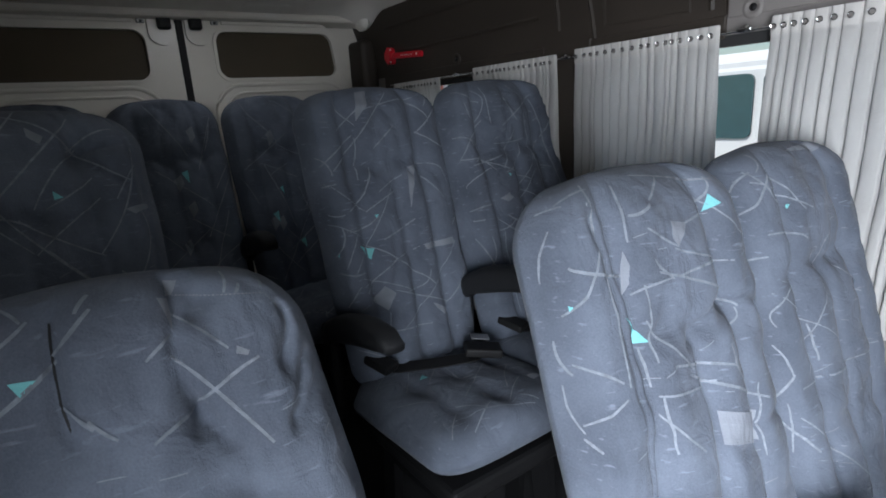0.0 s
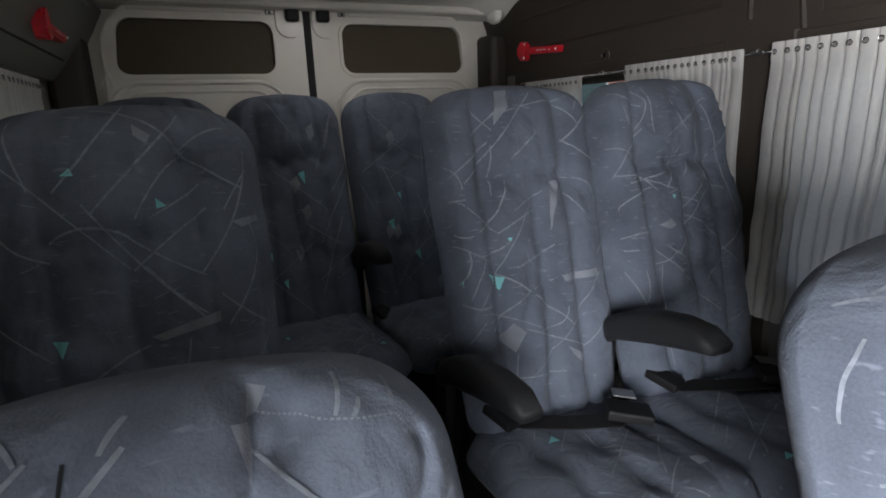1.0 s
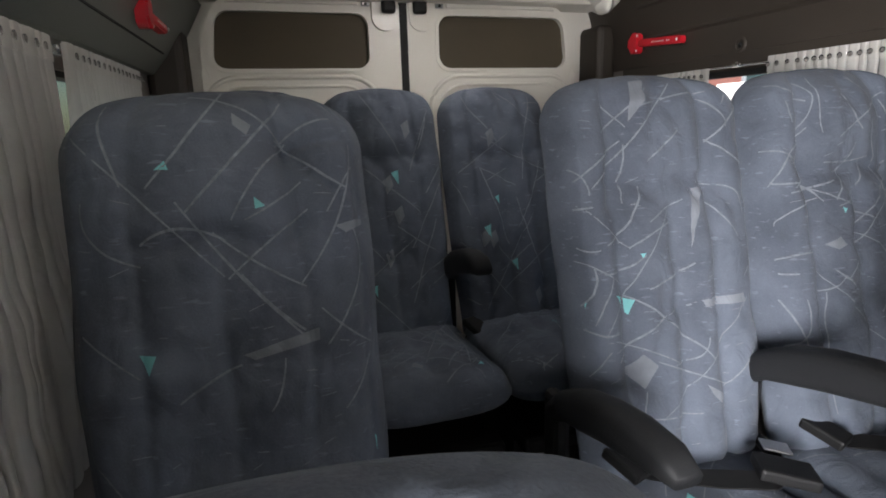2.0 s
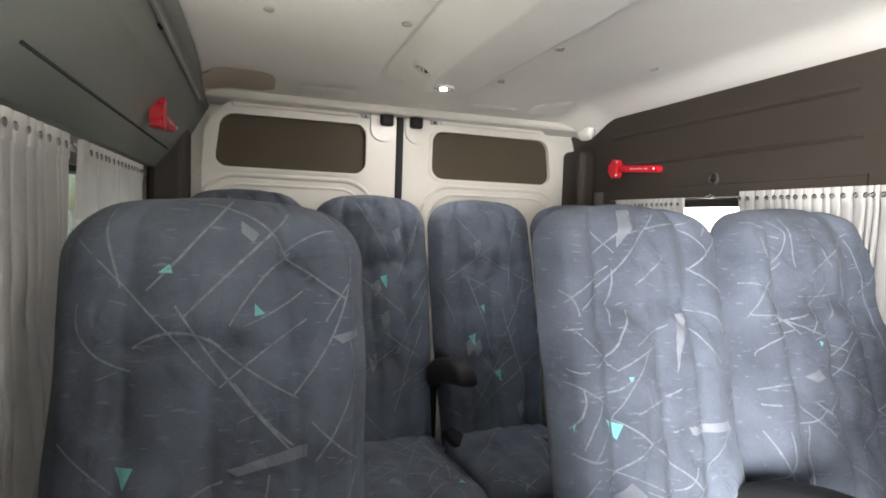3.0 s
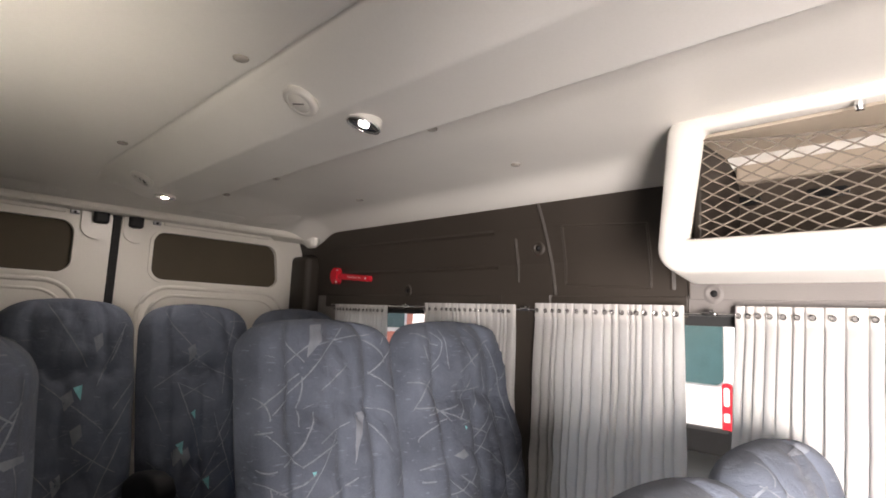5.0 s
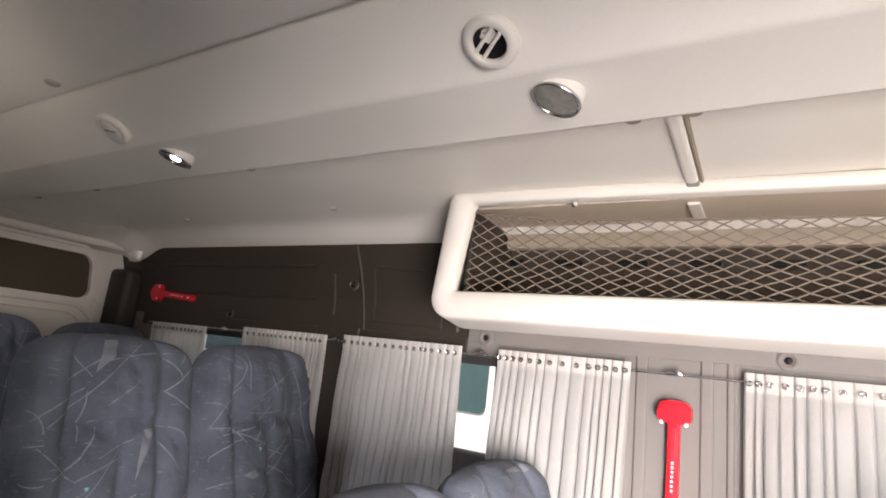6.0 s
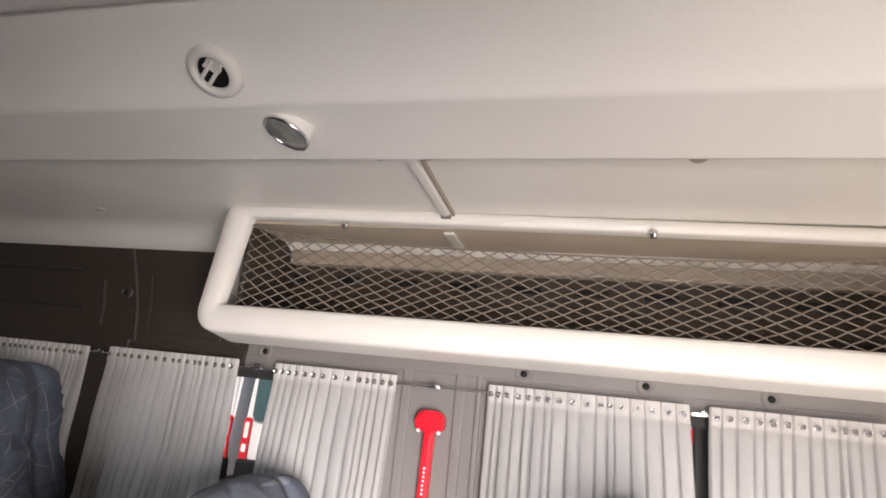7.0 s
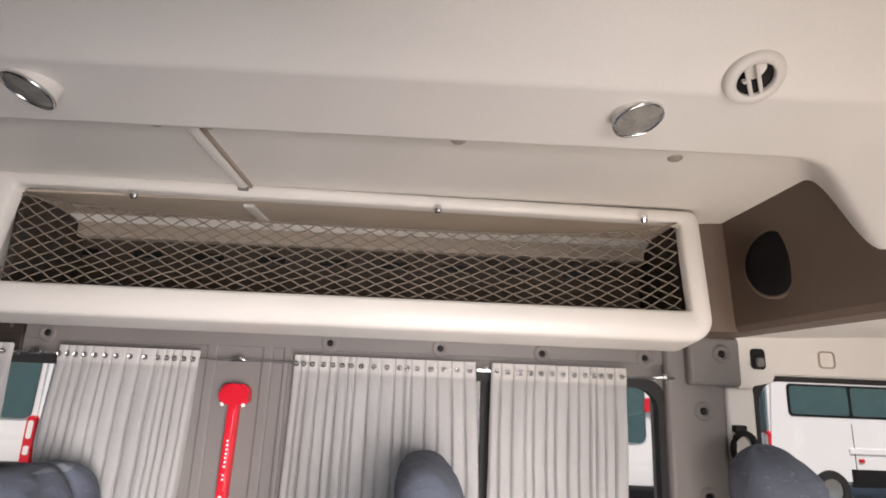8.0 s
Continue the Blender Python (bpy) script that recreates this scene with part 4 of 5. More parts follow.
def back_point(u, v, front, width, height, seed, sag, puff=0.024):
    """A point of the backrest: u across (-1 to 1), v up (0 to 1). y towards the knees is negative."""
    # outline: rounded top, slightly narrower foot
    r_top, r_low = 0.088, 0.06
    h = v * height
    half = width / 2 * (0.93 + 0.07 * ease(v, 0.0, 0.55))
    if seed == 23:
        half *= 1 - 0.14 * ease(v, 0.62, 0.98)
    cut = 0.0
    if h > height - r_top:
        t = (h - (height - r_top)) / r_top
        cut = r_top * (1 - math.sqrt(max(0.0, 1 - t * t)))
    if h < r_low:
        t = (r_low - h) / r_low
        cut = r_low * (1 - math.sqrt(max(0.0, 1 - t * t)))
    x = u * (half - cut) * (1 + 0.035 * noise.noise(Vector((math.copysign(3.0, u) + seed, v * 5, 1.0))) * ease(v, 0.05, 0.2))
    end = 1.0
    if h > height - 0.075:
        t = (h - (height - 0.075)) / 0.075
        end = math.sqrt(max(0.0, 1 - t * t))
    if h < 0.06:
        t = (0.06 - h) / 0.06
        end = min(end, math.sqrt(max(0.0, 1 - t * t)))
    side = math.sqrt(max(0.0, 1 - abs(u) ** 3.4))
    z = h + 0.012 * (1 - u * u) * ease(v, 0.7, 1.0)
    if not front:
        return (x, 0.055 * side * end, z)
    d = (0.082 - puff) * side
    w = noise.noise(Vector((seed * 1.7, v * 2.6, seed * 0.7)))
    w2 = noise.noise(Vector((seed * 0.9 + 4, v * 3.4, 1.5)))
    # stuffed tubes below, a wide pillow between the wings above
    low = [-1.0, -0.54 + 0.08 * w, -0.03 + 0.14 * w2, 0.47 + 0.09 * w, 1.0]
    high = [-1.0, low[1], low[3], 1.0]

    def tubes(edges, amp):
        for a, b in zip(edges, edges[1:]):
            if u <= b:
                t = (2 * u - a - b) / (b - a)
                return amp * (0.65 * (1 - t ** 4) + 0.35 * (1 - t * t)) * min(1.0, (b - a) / 0.36)
        return 0.0
    up = ease(v, 0.6, 0.82)
    d += (1 - up) * tubes(low, puff) + up * tubes(high, puff + 0.002)
    d *= 1 - 0.1 * ease(v, 0.85, 1.0)
    d += 0.0035 * math.sin(26 * v + 5 * w + 7 * round(2.2 * u)) * max(0.0, w2 + 0.2)
    # seams across at the button lines
    for vv, depth in ((0.73, 0.01), (0.36, 0.004)):
        line = vv + 0.012 * math.cos(u * 9 + seed)
        d -= depth * math.exp(-((v - line) / 0.02) ** 2) * (1 - ease(abs(u), 0.5, 0.62))
    for cu, cv, depth in () if seed in (13, 21, 23) else ((-0.17, 0.73, 0.016), (0.19, 0.73, 0.016), (-0.52, 0.73, 0.012), (0.52, 0.73, 0.012), (-0.17, 0.4, 0.01), (0.19, 0.4, 0.01), (0.0, 0.93, 0.012)):
        rr = ((u - cu) / 0.12) ** 2 + ((v - cv) / 0.045) ** 2
        d -= depth * math.exp(-rr)
        ang = math.atan2((v - cv) * 2.6, u - cu)
        d -= 0.0055 * math.exp(-rr / 5) * max(0.0, math.cos(5 * ang + seed))
    buttons, seams = TUFTS.get(seed, ((), ()))
    for cu, cv, depth in buttons:
        d -= depth * math.exp(-((u - cu) / 0.1) ** 2 - ((v - cv) / 0.035) ** 2)
    for seam in seams:
        near = min(line_gap((u * half, h), (a[0] * half, a[1] * height), (b[0] * half, b[1] * height)) for a, b in zip(seam, seam[1:]))
        d -= (0.011 if seed == 23 else 0.007) * math.exp(-(near / 0.006) ** 2) + 0.004 * math.exp(-(near / 0.02) ** 2)
    d += (0.004 if seed == 13 else 0.008) * noise.noise(Vector((u * 2.6 + 5 * seed, v * 6.0, 2.0))) + 0.006 * noise.noise(Vector((u * 5 + seed, v * 17, 5.0))) + 0.0025 * noise.noise(Vector((u * 14 + seed, v * 40, 7.0))) + sag * 0.01 * math.sin(3 * v)
    return (x, -max(0.0, d) * min(1.0, 1.6 * side) * end, z)


def cushion_point(u, v, top, width, depth, seed):
    """u across, v from the back (0) to the front edge (1)."""
    r = 0.07
    yv = v * depth
    cut = 0.0
    for gap in (yv, depth - yv):
        if gap < r:
            t = (r - gap) / r
            cut = max(cut, r * (1 - math.sqrt(max(0.0, 1 - t * t))))
    x = u * (width / 2 - cut)
    end = 1.0
    if depth - yv < 0.07:
        t = 1 - (depth - yv) / 0.07
        end = math.sqrt(max(0.0, 1 - t * t))
    side = math.sqrt(max(0.0, 1 - abs(u) ** 3.6))
    if not top:
        return (x, -yv, -0.055 * side * end)
    d = 0.075 * side
    for c in (-0.5, 0.0, 0.5):
        d -= 0.007 * math.exp(-((u - c) / 0.06) ** 2) * ease(v, 0.05, 0.3) * (1 - ease(v, 0.8, 1.0))
    for cu, cv in ((-0.5, 0.45), (0.0, 0.45), (0.5, 0.45), (0.0, 0.8)):
        d -= 0.009 * math.exp(-(((u - cu) / 0.12) ** 2 + ((v - cv) / 0.08) ** 2))
    d += 0.008 * noise.noise(Vector((u * 3 + seed, v * 4, 9.0)))
    return (x, -yv, max(0.0, d) * min(1.0, 1.6 * side) * end)


def closed(fn, nu, nv):
    """A stuffed body out of two skins that meet at the outline."""
    bm = bmesh.new()
    us = [math.sin(math.pi / 2 * t) for t in steps(-1, 1, nu)]
    vs = [0.5 - 0.5 * math.cos(math.pi * t) for t in steps(0, 1, nv)]
    vs = [0.45 * a + 0.55 * b for a, b in zip(vs, steps(0, 1, nv))]
    for front in (True, False):
        sheet(lambda u, v: fn(u, v, front), us, vs, bm)
    bmesh.ops.remove_doubles(bm, verts=bm.verts, dist=0.0004)
    return bm


def print_ribbon(bm, fn, pts, wide):
    """A printed line of even width that follows the cloth: pts are (u, v)."""
    prev = None
    n = len(pts)
    for i, (u, v) in enumerate(pts):
        a, b = pts[max(0, i - 1)], pts[min(n - 1, i + 1)]
        p = Vector(fn(u, v))
        eu, ev = (Vector(fn(u + 0.004, v)) - p) / 0.004, (Vector(fn(u, v + 0.002)) - p) / 0.002
        along = eu * (b[0] - a[0]) + ev * (b[1] - a[1])
        across = eu.cross(ev).cross(along)
        w = wide * (0.7 + 0.3 * math.sin(math.pi * (i + 0.5) / n))
        across = across.normalized() * w if across.length > 1e-12 else Vector((w, 0, 0))
        guu, guv, gvv = eu.dot(eu), eu.dot(ev), ev.dot(ev)
        det = max(guu * gvv - guv * guv, 1e-9)
        ru, rv = across.dot(eu), across.dot(ev)
        nu, nv = (ru * gvv - rv * guv) / det, (rv * guu - ru * guv) / det
        nu, nv = max(-0.05, min(0.05, nu)), max(-0.015, min(0.015, nv))
        pair = [bm.verts.new(fn(max(-0.985, min(0.985, u + k * nu)), max(0.01, min(0.99, v + k * nv)))) for k in (-1, 1)]
        if prev:
            bm.faces.new((prev[0], prev[1], pair[1], pair[0]))
        prev = pair


def print_patch(bm, fn, corners, n=14):
    """A printed four-cornered or three-cornered patch that follows the cloth."""
    a, b, c, d = corners if len(corners) == 4 else (*corners, corners[2])

    def at(s, t):
        p = [a[k] * (1 - s) * (1 - t) + b[k] * s * (1 - t) + c[k] * s * t + d[k] * (1 - s) * t for k in (0, 1)]
        return fn(*p)
    sheet(at, steps(0, 1, n), steps(0, 1, n), bm)


def cloth_print(owner, fn, scale, seed, lines, teal, pale, strokes=(), u_lim=0.93):
    """Woven motif: pale strokes, grey quadrilaterals and turquoise triangles."""
    rnd = random.Random(seed)
    bm = bmesh.new()
    for a, b, c in strokes:
        pts = [tuple((1 - t) ** 2 * a[k] + 2 * t * (1 - t) * (0.6 * (2 * b[k] - (a[k] + c[k]) / 2) + 0.2 * (a[k] + c[k])) + t * t * c[k] for k in (0, 1)) for t in steps(-0.08, 1.08, 18)]
        print_ribbon(bm, fn, [(max(-0.97, min(0.97, u)), max(0.02, min(0.985, v))) for u, v in pts], rnd.uniform(0.0015, 0.0022))
    for k in range(lines):
        u, v = rnd.uniform(-0.9, 0.9), rnd.uniform(0.05, 0.93)
        a = rnd.choice((rnd.uniform(0.5, 1.1), rnd.uniform(2.1, 2.7), rnd.uniform(0, 3.14)))
        ln, bend = rnd.uniform(0.08, 0.34), rnd.choice((0, 0, rnd.uniform(-2.5, 2.5)))
        pts = []
        for i in range(15):
            s = ln * i / 14
            pts.append((u, v))
            u += math.cos(a + bend * s) * ln / 14 / scale[0]
            v += math.sin(a + bend * s) * ln / 14 / scale[1]
            if abs(u) > u_lim or not 0.03 < v < 0.96:
                break
        if len(pts) > 3:
            print_ribbon(bm, fn, pts, rnd.uniform(0.0012, 0.0019))
    for k in range(40):
        u, v = rnd.uniform(-0.85, 0.85), rnd.uniform(0.08, 0.92)
        a, ln = rnd.uniform(-0.4, 0.5), rnd.uniform(0.008, 0.025)
        print_ribbon(bm, fn, [(u + math.cos(a) * ln * i / 4 / scale[0], v + math.sin(a) * ln * i / 4 / scale[1]) for i in range(5)], 0.0006)
    tagged(part("woven_motif", bm, CLOTH_LINE, owner, "pale woven strokes"), kind="stuff")
    for q in pale:
        bm = bmesh.new()
        print_patch(bm, fn, q)
        part("woven_patch", bm, CLOTH_PATCH, owner, "grey woven patch")
    for q in teal:
        bm = bmesh.new()
        print_patch(bm, fn, q)
        part("woven_triangle", bm, CLOTH_TEAL, owner, "turquoise woven triangle")


def random_motif(seed):
    rnd = random.Random(seed * 7 + 3)
    teal, pale = [], []
    for _ in range(3):
        u, v, s = rnd.uniform(-0.7, 0.7), rnd.uniform(0.15, 0.85), rnd.uniform(0.5, 1.0)
        teal.append(((u, v), (u + 0.12 * s, v + 0.01), (u + 0.1 * s, v - 0.045 * s)))
    for _ in range(4):
        u, v = rnd.uniform(-0.7, 0.6), rnd.uniform(0.15, 0.85)
        pale.append(((u, v), (u + 0.13, v + 0.02), (u + 0.16, v - 0.02), (u + 0.05, v - 0.05)))
    return teal, pale


SEATS = {}


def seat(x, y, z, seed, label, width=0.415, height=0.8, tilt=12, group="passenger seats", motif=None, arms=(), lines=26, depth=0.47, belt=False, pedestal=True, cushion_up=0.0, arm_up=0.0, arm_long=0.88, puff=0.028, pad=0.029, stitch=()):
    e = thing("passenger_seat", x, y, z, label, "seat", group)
    turn = pose(0, 0.0, 0.38, -tilt, 0, 0)
    SEATS[seed] = dict(ob=e, turn=turn, width=width, height=height, seed=seed, puff=puff)

    def bp(u, v, front=True, lift=0.0):
        p = back_point(u, v, front, width, height, seed, 1.0, puff)
        return tuple(turn @ Vector((p[0], p[1] - lift, p[2])))
    back = part("backrest", closed(lambda u, v, f: bp(u, v, f), *((120, 150) if seed in TUFTS else (72, 90))), CLOTH, e, "plump tufted backrest", True)
    teal, pale, strokes = motif or (*random_motif(seed), ())
    if stitch:
        bm = bmesh.new()
        for a, b in zip(stitch, stitch[1:]):
            for k in range(0, 24, 2):
                ends = [tuple(a[j] + (b[j] - a[j]) * (k + o) / 24 for j in (0, 1)) for o in (0, 0.6, 1.3)]
                print_ribbon(bm, lambda u, v: bp(u, v, True, 0.0012), ends, 0.0005 + 0.0005 * ((k * 7) % 5) / 4)
        tagged(part("stitching", bm, CLOTH_PATCH, back, "pale broken stitching"), kind="stuff")
        # dark ribbon along the first pleat paints the shade in its fold
        bm = bmesh.new()
        seam = TUFTS[seed][1][0]
        pts = [tuple(a[k] + (b[k] - a[k]) * i / 8 for k in (0, 1)) for a, b in zip(seam, seam[1:]) for i in range(8)]
        print_ribbon(bm, lambda u, v: bp(u, v, True, 0.0016), pts, 0.0016)
        part("sewn_seam", bm, ARM, back, "dark ribbon for the shade in a sewn pleat")
    cloth_print(back, lambda u, v: bp(u, v, True, 0.0018), (width / 2, height), seed, lines, teal, pale, strokes)
    part("rear_shell", prism(rounded(-width / 2 + 0.09, width / 2 - 0.09, 0.08, height - 0.18, 0.06), "y", 0.03, 0.06), BLACK, e, "black rear shell").matrix_basis = turn

    def cp(u, v, top=True, lift=0.0):
        p = cushion_point(u, v, top, width + 0.02, depth, seed)
        return (p[0], p[1] + 0.03, p[2] + 0.35 + lift + 0.03 * v + cushion_up)
    cush = part("cushion", closed(lambda u, v, f: cp(u, v, f), 40, 36), CLOTH, e, "plump tufted seat cushion", True)
    t2, p2 = random_motif(seed + 50)
    cloth_print(cush, lambda u, v: cp(u, v, True, 0.0007), (width / 2, depth), seed + 50, 20, t2[:2], p2[:2], (), 0.85)
    part("cushion_pan", box(-width / 2 + 0.02, width / 2 - 0.02, -depth + 0.05, 0.04, 0.26, 0.31, 0.012), BLACK, e)
    if pedestal:
        low = FLOOR_Z - z
        for sx in (-1, 1):
            part("leg", prism([(-0.38, low), (-0.36, 0.27), (-0.05, 0.27), (0.0, low), (-0.06, low), (-0.1, 0.2), (-0.3, 0.2), (-0.33, low)], "x", sx * 0.15 - 0.012, sx * 0.15 + 0.012), BLACK, e)
    for sx in arms:
        xa = sx * (width / 2 + 0.02)
        # a padded arm that rises from the hinge and droops to its tip
        path = [(q * arm_long, h + arm_up) for q, h in ((0.06, 0.53), (0.0, 0.57), (-0.07, 0.592), (-0.15, 0.61), (-0.23, 0.622), (-0.3, 0.626), (-0.345, 0.618))]
        bm = bmesh.new()
        rows = []
        for i, (py, pz) in enumerate(path):
            q0, q1 = path[max(0, i - 1)], path[min(len(path) - 1, i + 1)]
            d = Vector((0, q1[0] - q0[0], q1[1] - q0[1])).normalized()
            nrm = Vector((0, -d.z, d.y))
            hgt = (0.02, 0.03, 0.036, 0.036, 0.033, 0.025, 0.012)[i]
            rows.append([bm.verts.new(Vector((xa + (pad if 0 < i < 6 else 0.8 * pad) * math.copysign(abs(math.cos(a)) ** 0.55, math.cos(a)), py, pz)) + nrm * hgt * math.copysign(abs(math.sin(a)) ** 0.55, math.sin(a))) for a in [math.tau * (k + 0.5) / 16 for k in range(16)]])
        for a, b in zip(rows, rows[1:]):
            for k in range(16):
                bm.faces.new((a[k], a[(k + 1) % 16], b[(k + 1) % 16], b[k]))
        bm.faces.new(rows[0])
        bm.faces.new(rows[-1][::-1])
        part("armrest", bm, ARM, e, "black padded armrest", True)
        part("arm_hinge", box(xa - 0.016, xa + 0.016, 0.02, 0.085, 0.3, 0.57 + arm_up, 0.014, 2), BLACK, e, "black arm hinge cover")
    if belt:
        strap = [(-0.16, 0.03, 0.42), (-0.11, -0.06, 0.435), (-0.02, -0.13, 0.445), (0.06, -0.17, 0.45), (0.13, -0.15, 0.445), (0.19, -0.05, 0.43)]
        bm = bmesh.new()
        prev = None
        for i, p in enumerate(strap):
            pr = [bm.verts.new((p[0], p[1] + dy, p[2] + dz)) for dy, dz in ((-0.022, 0.004), (0.022, 0.012), (0.022, 0.009), (-0.022, 0.001))]
            if prev:
                for k in range(4):
                    bm.faces.new((prev[k], prev[(k + 1) % 4], pr[(k + 1) % 4], pr[k]))
            prev = pr
        part("belt_strap", bm, BLACK, e, "black lap belt")
        bk = box(-0.032, 0.032, -0.05, 0.05, -0.012, 0.012, 0.006)
        bmesh.ops.transform(bk, matrix=pose(0.1, -0.17, 0.465, 8, 0, 60), verts=bk.verts)
        part("belt_buckle", bk, BLACK, e, "black belt buckle")
        bk = box(-0.026, 0.026, -0.04, 0.04, -0.011, 0.011, 0.005)
        bmesh.ops.transform(bk, matrix=pose(-0.15, -0.06, 0.47, 15, 0, 20), verts=bk.verts)
        part("belt_buckle", bk, BLACK, e, "black belt buckle")
        tongue = box(-0.018, 0.018, -0.025, 0.025, -0.002, 0.002, 0.001)
        bmesh.ops.transform(tongue, matrix=pose(0.135, -0.115, 0.474, 8, 0, 60), verts=tongue.verts)
        part("belt_tongue", tongue, STEEL, e, "steel belt tongue")
        part("anchor_strap", tube([(0.2, 0.0, 0.36), (0.17, -0.05, 0.44), (0.13, -0.12, 0.46)], 0.012), BLACK, e)
    return e


PAIR = "grey blue tufted cloth seat with pale strokes"
# second window row: the pair and the single seat
# motif of the cloth: strokes as start, bend, end; patches and triangles by their corners (across, up)
PATCHES_AISLE = [
    ((-0.279, 0.966), (-0.096, 0.97), (-0.18, 0.913), (-0.363, 0.869)),
    ((0.229, 0.436), (0.716, 0.44), (0.748, 0.416), (0.267, 0.418)),
    ((-0.604, 0.292), (-0.45, 0.33), (-0.321, 0.298), (-0.463, 0.248)),
    ((0.206, 0.708), (0.345, 0.714), (0.24, 0.634), (0.133, 0.566)),
    ((0.185, 0.233), (0.455, 0.193), (0.364, 0.179), (0.235, 0.209)),
]
MORE_AISLE = [
    ((-0.818, 0.536), (-0.81, 0.5), (-0.908, 0.462)),
    ((-0.911, 0.398), (-0.807, 0.38), (-0.684, 0.386)),
    ((0.244, 0.435), (-0.358, 0.404), (-0.636, 0.33)),
    ((-0.543, 0.471), (-0.146, 0.407), (0.21, 0.311)),
    ((-0.754, 0.342), (-0.834, 0.323), (-0.903, 0.293)),
    ((-0.075, 0.293), (0.142, 0.296), (0.221, 0.338)),
    ((0.808, 0.319), (0.701, 0.274), (0.472, 0.223)),
    ((-0.452, 0.234), (-0.484, 0.197), (-0.472, 0.175)),
    ((-0.266, 0.302), (0.055, 0.266), (0.405, 0.227)),
]
STROKES_AISLE = [
    ((-0.219, 0.903), (0.168, 0.929), (0.523, 0.941)),
    ((0.417, 0.941), (0.665, 0.885), (0.664, 0.856)),
    ((0.865, 0.913), (0.678, 0.864), (0.515, 0.826)),
    ((0.11, 0.841), (-0.036, 0.814), (-0.192, 0.783)),
    ((0.514, 0.82), (0.697, 0.781), (0.898, 0.762)),
    ((-0.492, 0.821), (-0.755, 0.774), (-0.877, 0.75)),
    ((-0.9, 0.771), (-0.796, 0.736), (-0.8, 0.713)),
    ((-0.424, 0.811), (-0.434, 0.753), (-0.459, 0.696)),
    ((-0.901, 0.682), (-0.869, 0.681), (-0.79, 0.682)),
    ((-0.309, 0.712), (-0.422, 0.638), (-0.644, 0.597)),
    ((0.089, 0.681), (-0.128, 0.658), (-0.257, 0.639)),
    ((-0.058, 0.63), (-0.293, 0.606), (-0.45, 0.584)),
    ((0.484, 0.722), (0.754, 0.7), (0.802, 0.644)),
    ((0.132, 0.525), (-0.049, 0.502), (-0.303, 0.483)),
    ((-0.373, 0.554), (-0.524, 0.526), (-0.712, 0.525)),
    ((-0.903, 0.591), (-0.859, 0.578), (-0.764, 0.581)),
]
TRIANGLES_AISLE = [
    ((-0.661, 0.475), (-0.471, 0.458), (-0.528, 0.425)),
    ((-0.908, 0.462), (-0.897, 0.464), (-0.909, 0.449)),
    ((-0.392, 0.565), (-0.345, 0.565), (-0.373, 0.554)),
]
PATCHES_WINDOW = [
    ((-0.481, 0.545), (-0.34, 0.561), (-0.289, 0.539), (-0.374, 0.529)),
]
STROKES_WINDOW = [
    ((-0.54, 0.826), (-0.806, 0.764), (-0.897, 0.709)),
    ((-0.863, 0.786), (-0.543, 0.752), (-0.697, 0.699)),
    ((-0.897, 0.71), (-0.897, 0.703), (-0.711, 0.702)),
    ((-0.541, 0.658), (-0.867, 0.632), (-0.901, 0.606)),
    ((-0.532, 0.944), (-0.387, 0.896), (-0.555, 0.841)),
    ((-0.717, 0.852), (-0.725, 0.867), (-0.75, 0.896)),
    ((-0.326, 0.748), (-0.034, 0.747), (0.142, 0.757)),
    ((-0.728, 0.681), (-0.442, 0.692), (-0.308, 0.702)),
    ((-0.903, 0.52), (-0.815, 0.528), (-0.637, 0.529)),
    ((-0.906, 0.484), (-0.907, 0.481), (-0.815, 0.48)),
    ((-0.74, 0.405), (-0.705, 0.343), (-0.89, 0.308)),
    ((-0.905, 0.409), (-0.847, 0.35), (-0.798, 0.294)),
    ((-0.314, 0.459), (-0.391, 0.439), (-0.514, 0.431)),
    ((-0.179, 0.433), (-0.314, 0.459), (-0.413, 0.477)),
    ((0.082, 0.743), (-0.013, 0.667), (-0.266, 0.64)),
    ((-0.052, 0.906), (-0.026, 0.856), (0.042, 0.825)),
]
TRIANGLES_WINDOW = [
    ((-0.283, 0.633), (-0.25, 0.628), (-0.269, 0.618)),
]
PATCHES_SINGLE = [
    ((0.127, 0.938), (0.242, 0.914), (0.205, 0.898), (0.127, 0.916)),
    ((0.067, 0.528), (0.553, 0.558), (0.552, 0.536), (0.134, 0.517)),
    ((0.708, 0.737), (0.913, 0.751), (0.913, 0.739), (0.782, 0.724)),
]
MORE_SINGLE = [
    ((0.32, 0.505), (0.292, 0.457), (0.219, 0.43)),
    ((0.897, 0.488), (0.823, 0.445), (0.704, 0.413)),
    ((0.6, 0.586), (0.738, 0.549), (0.899, 0.518)),
]
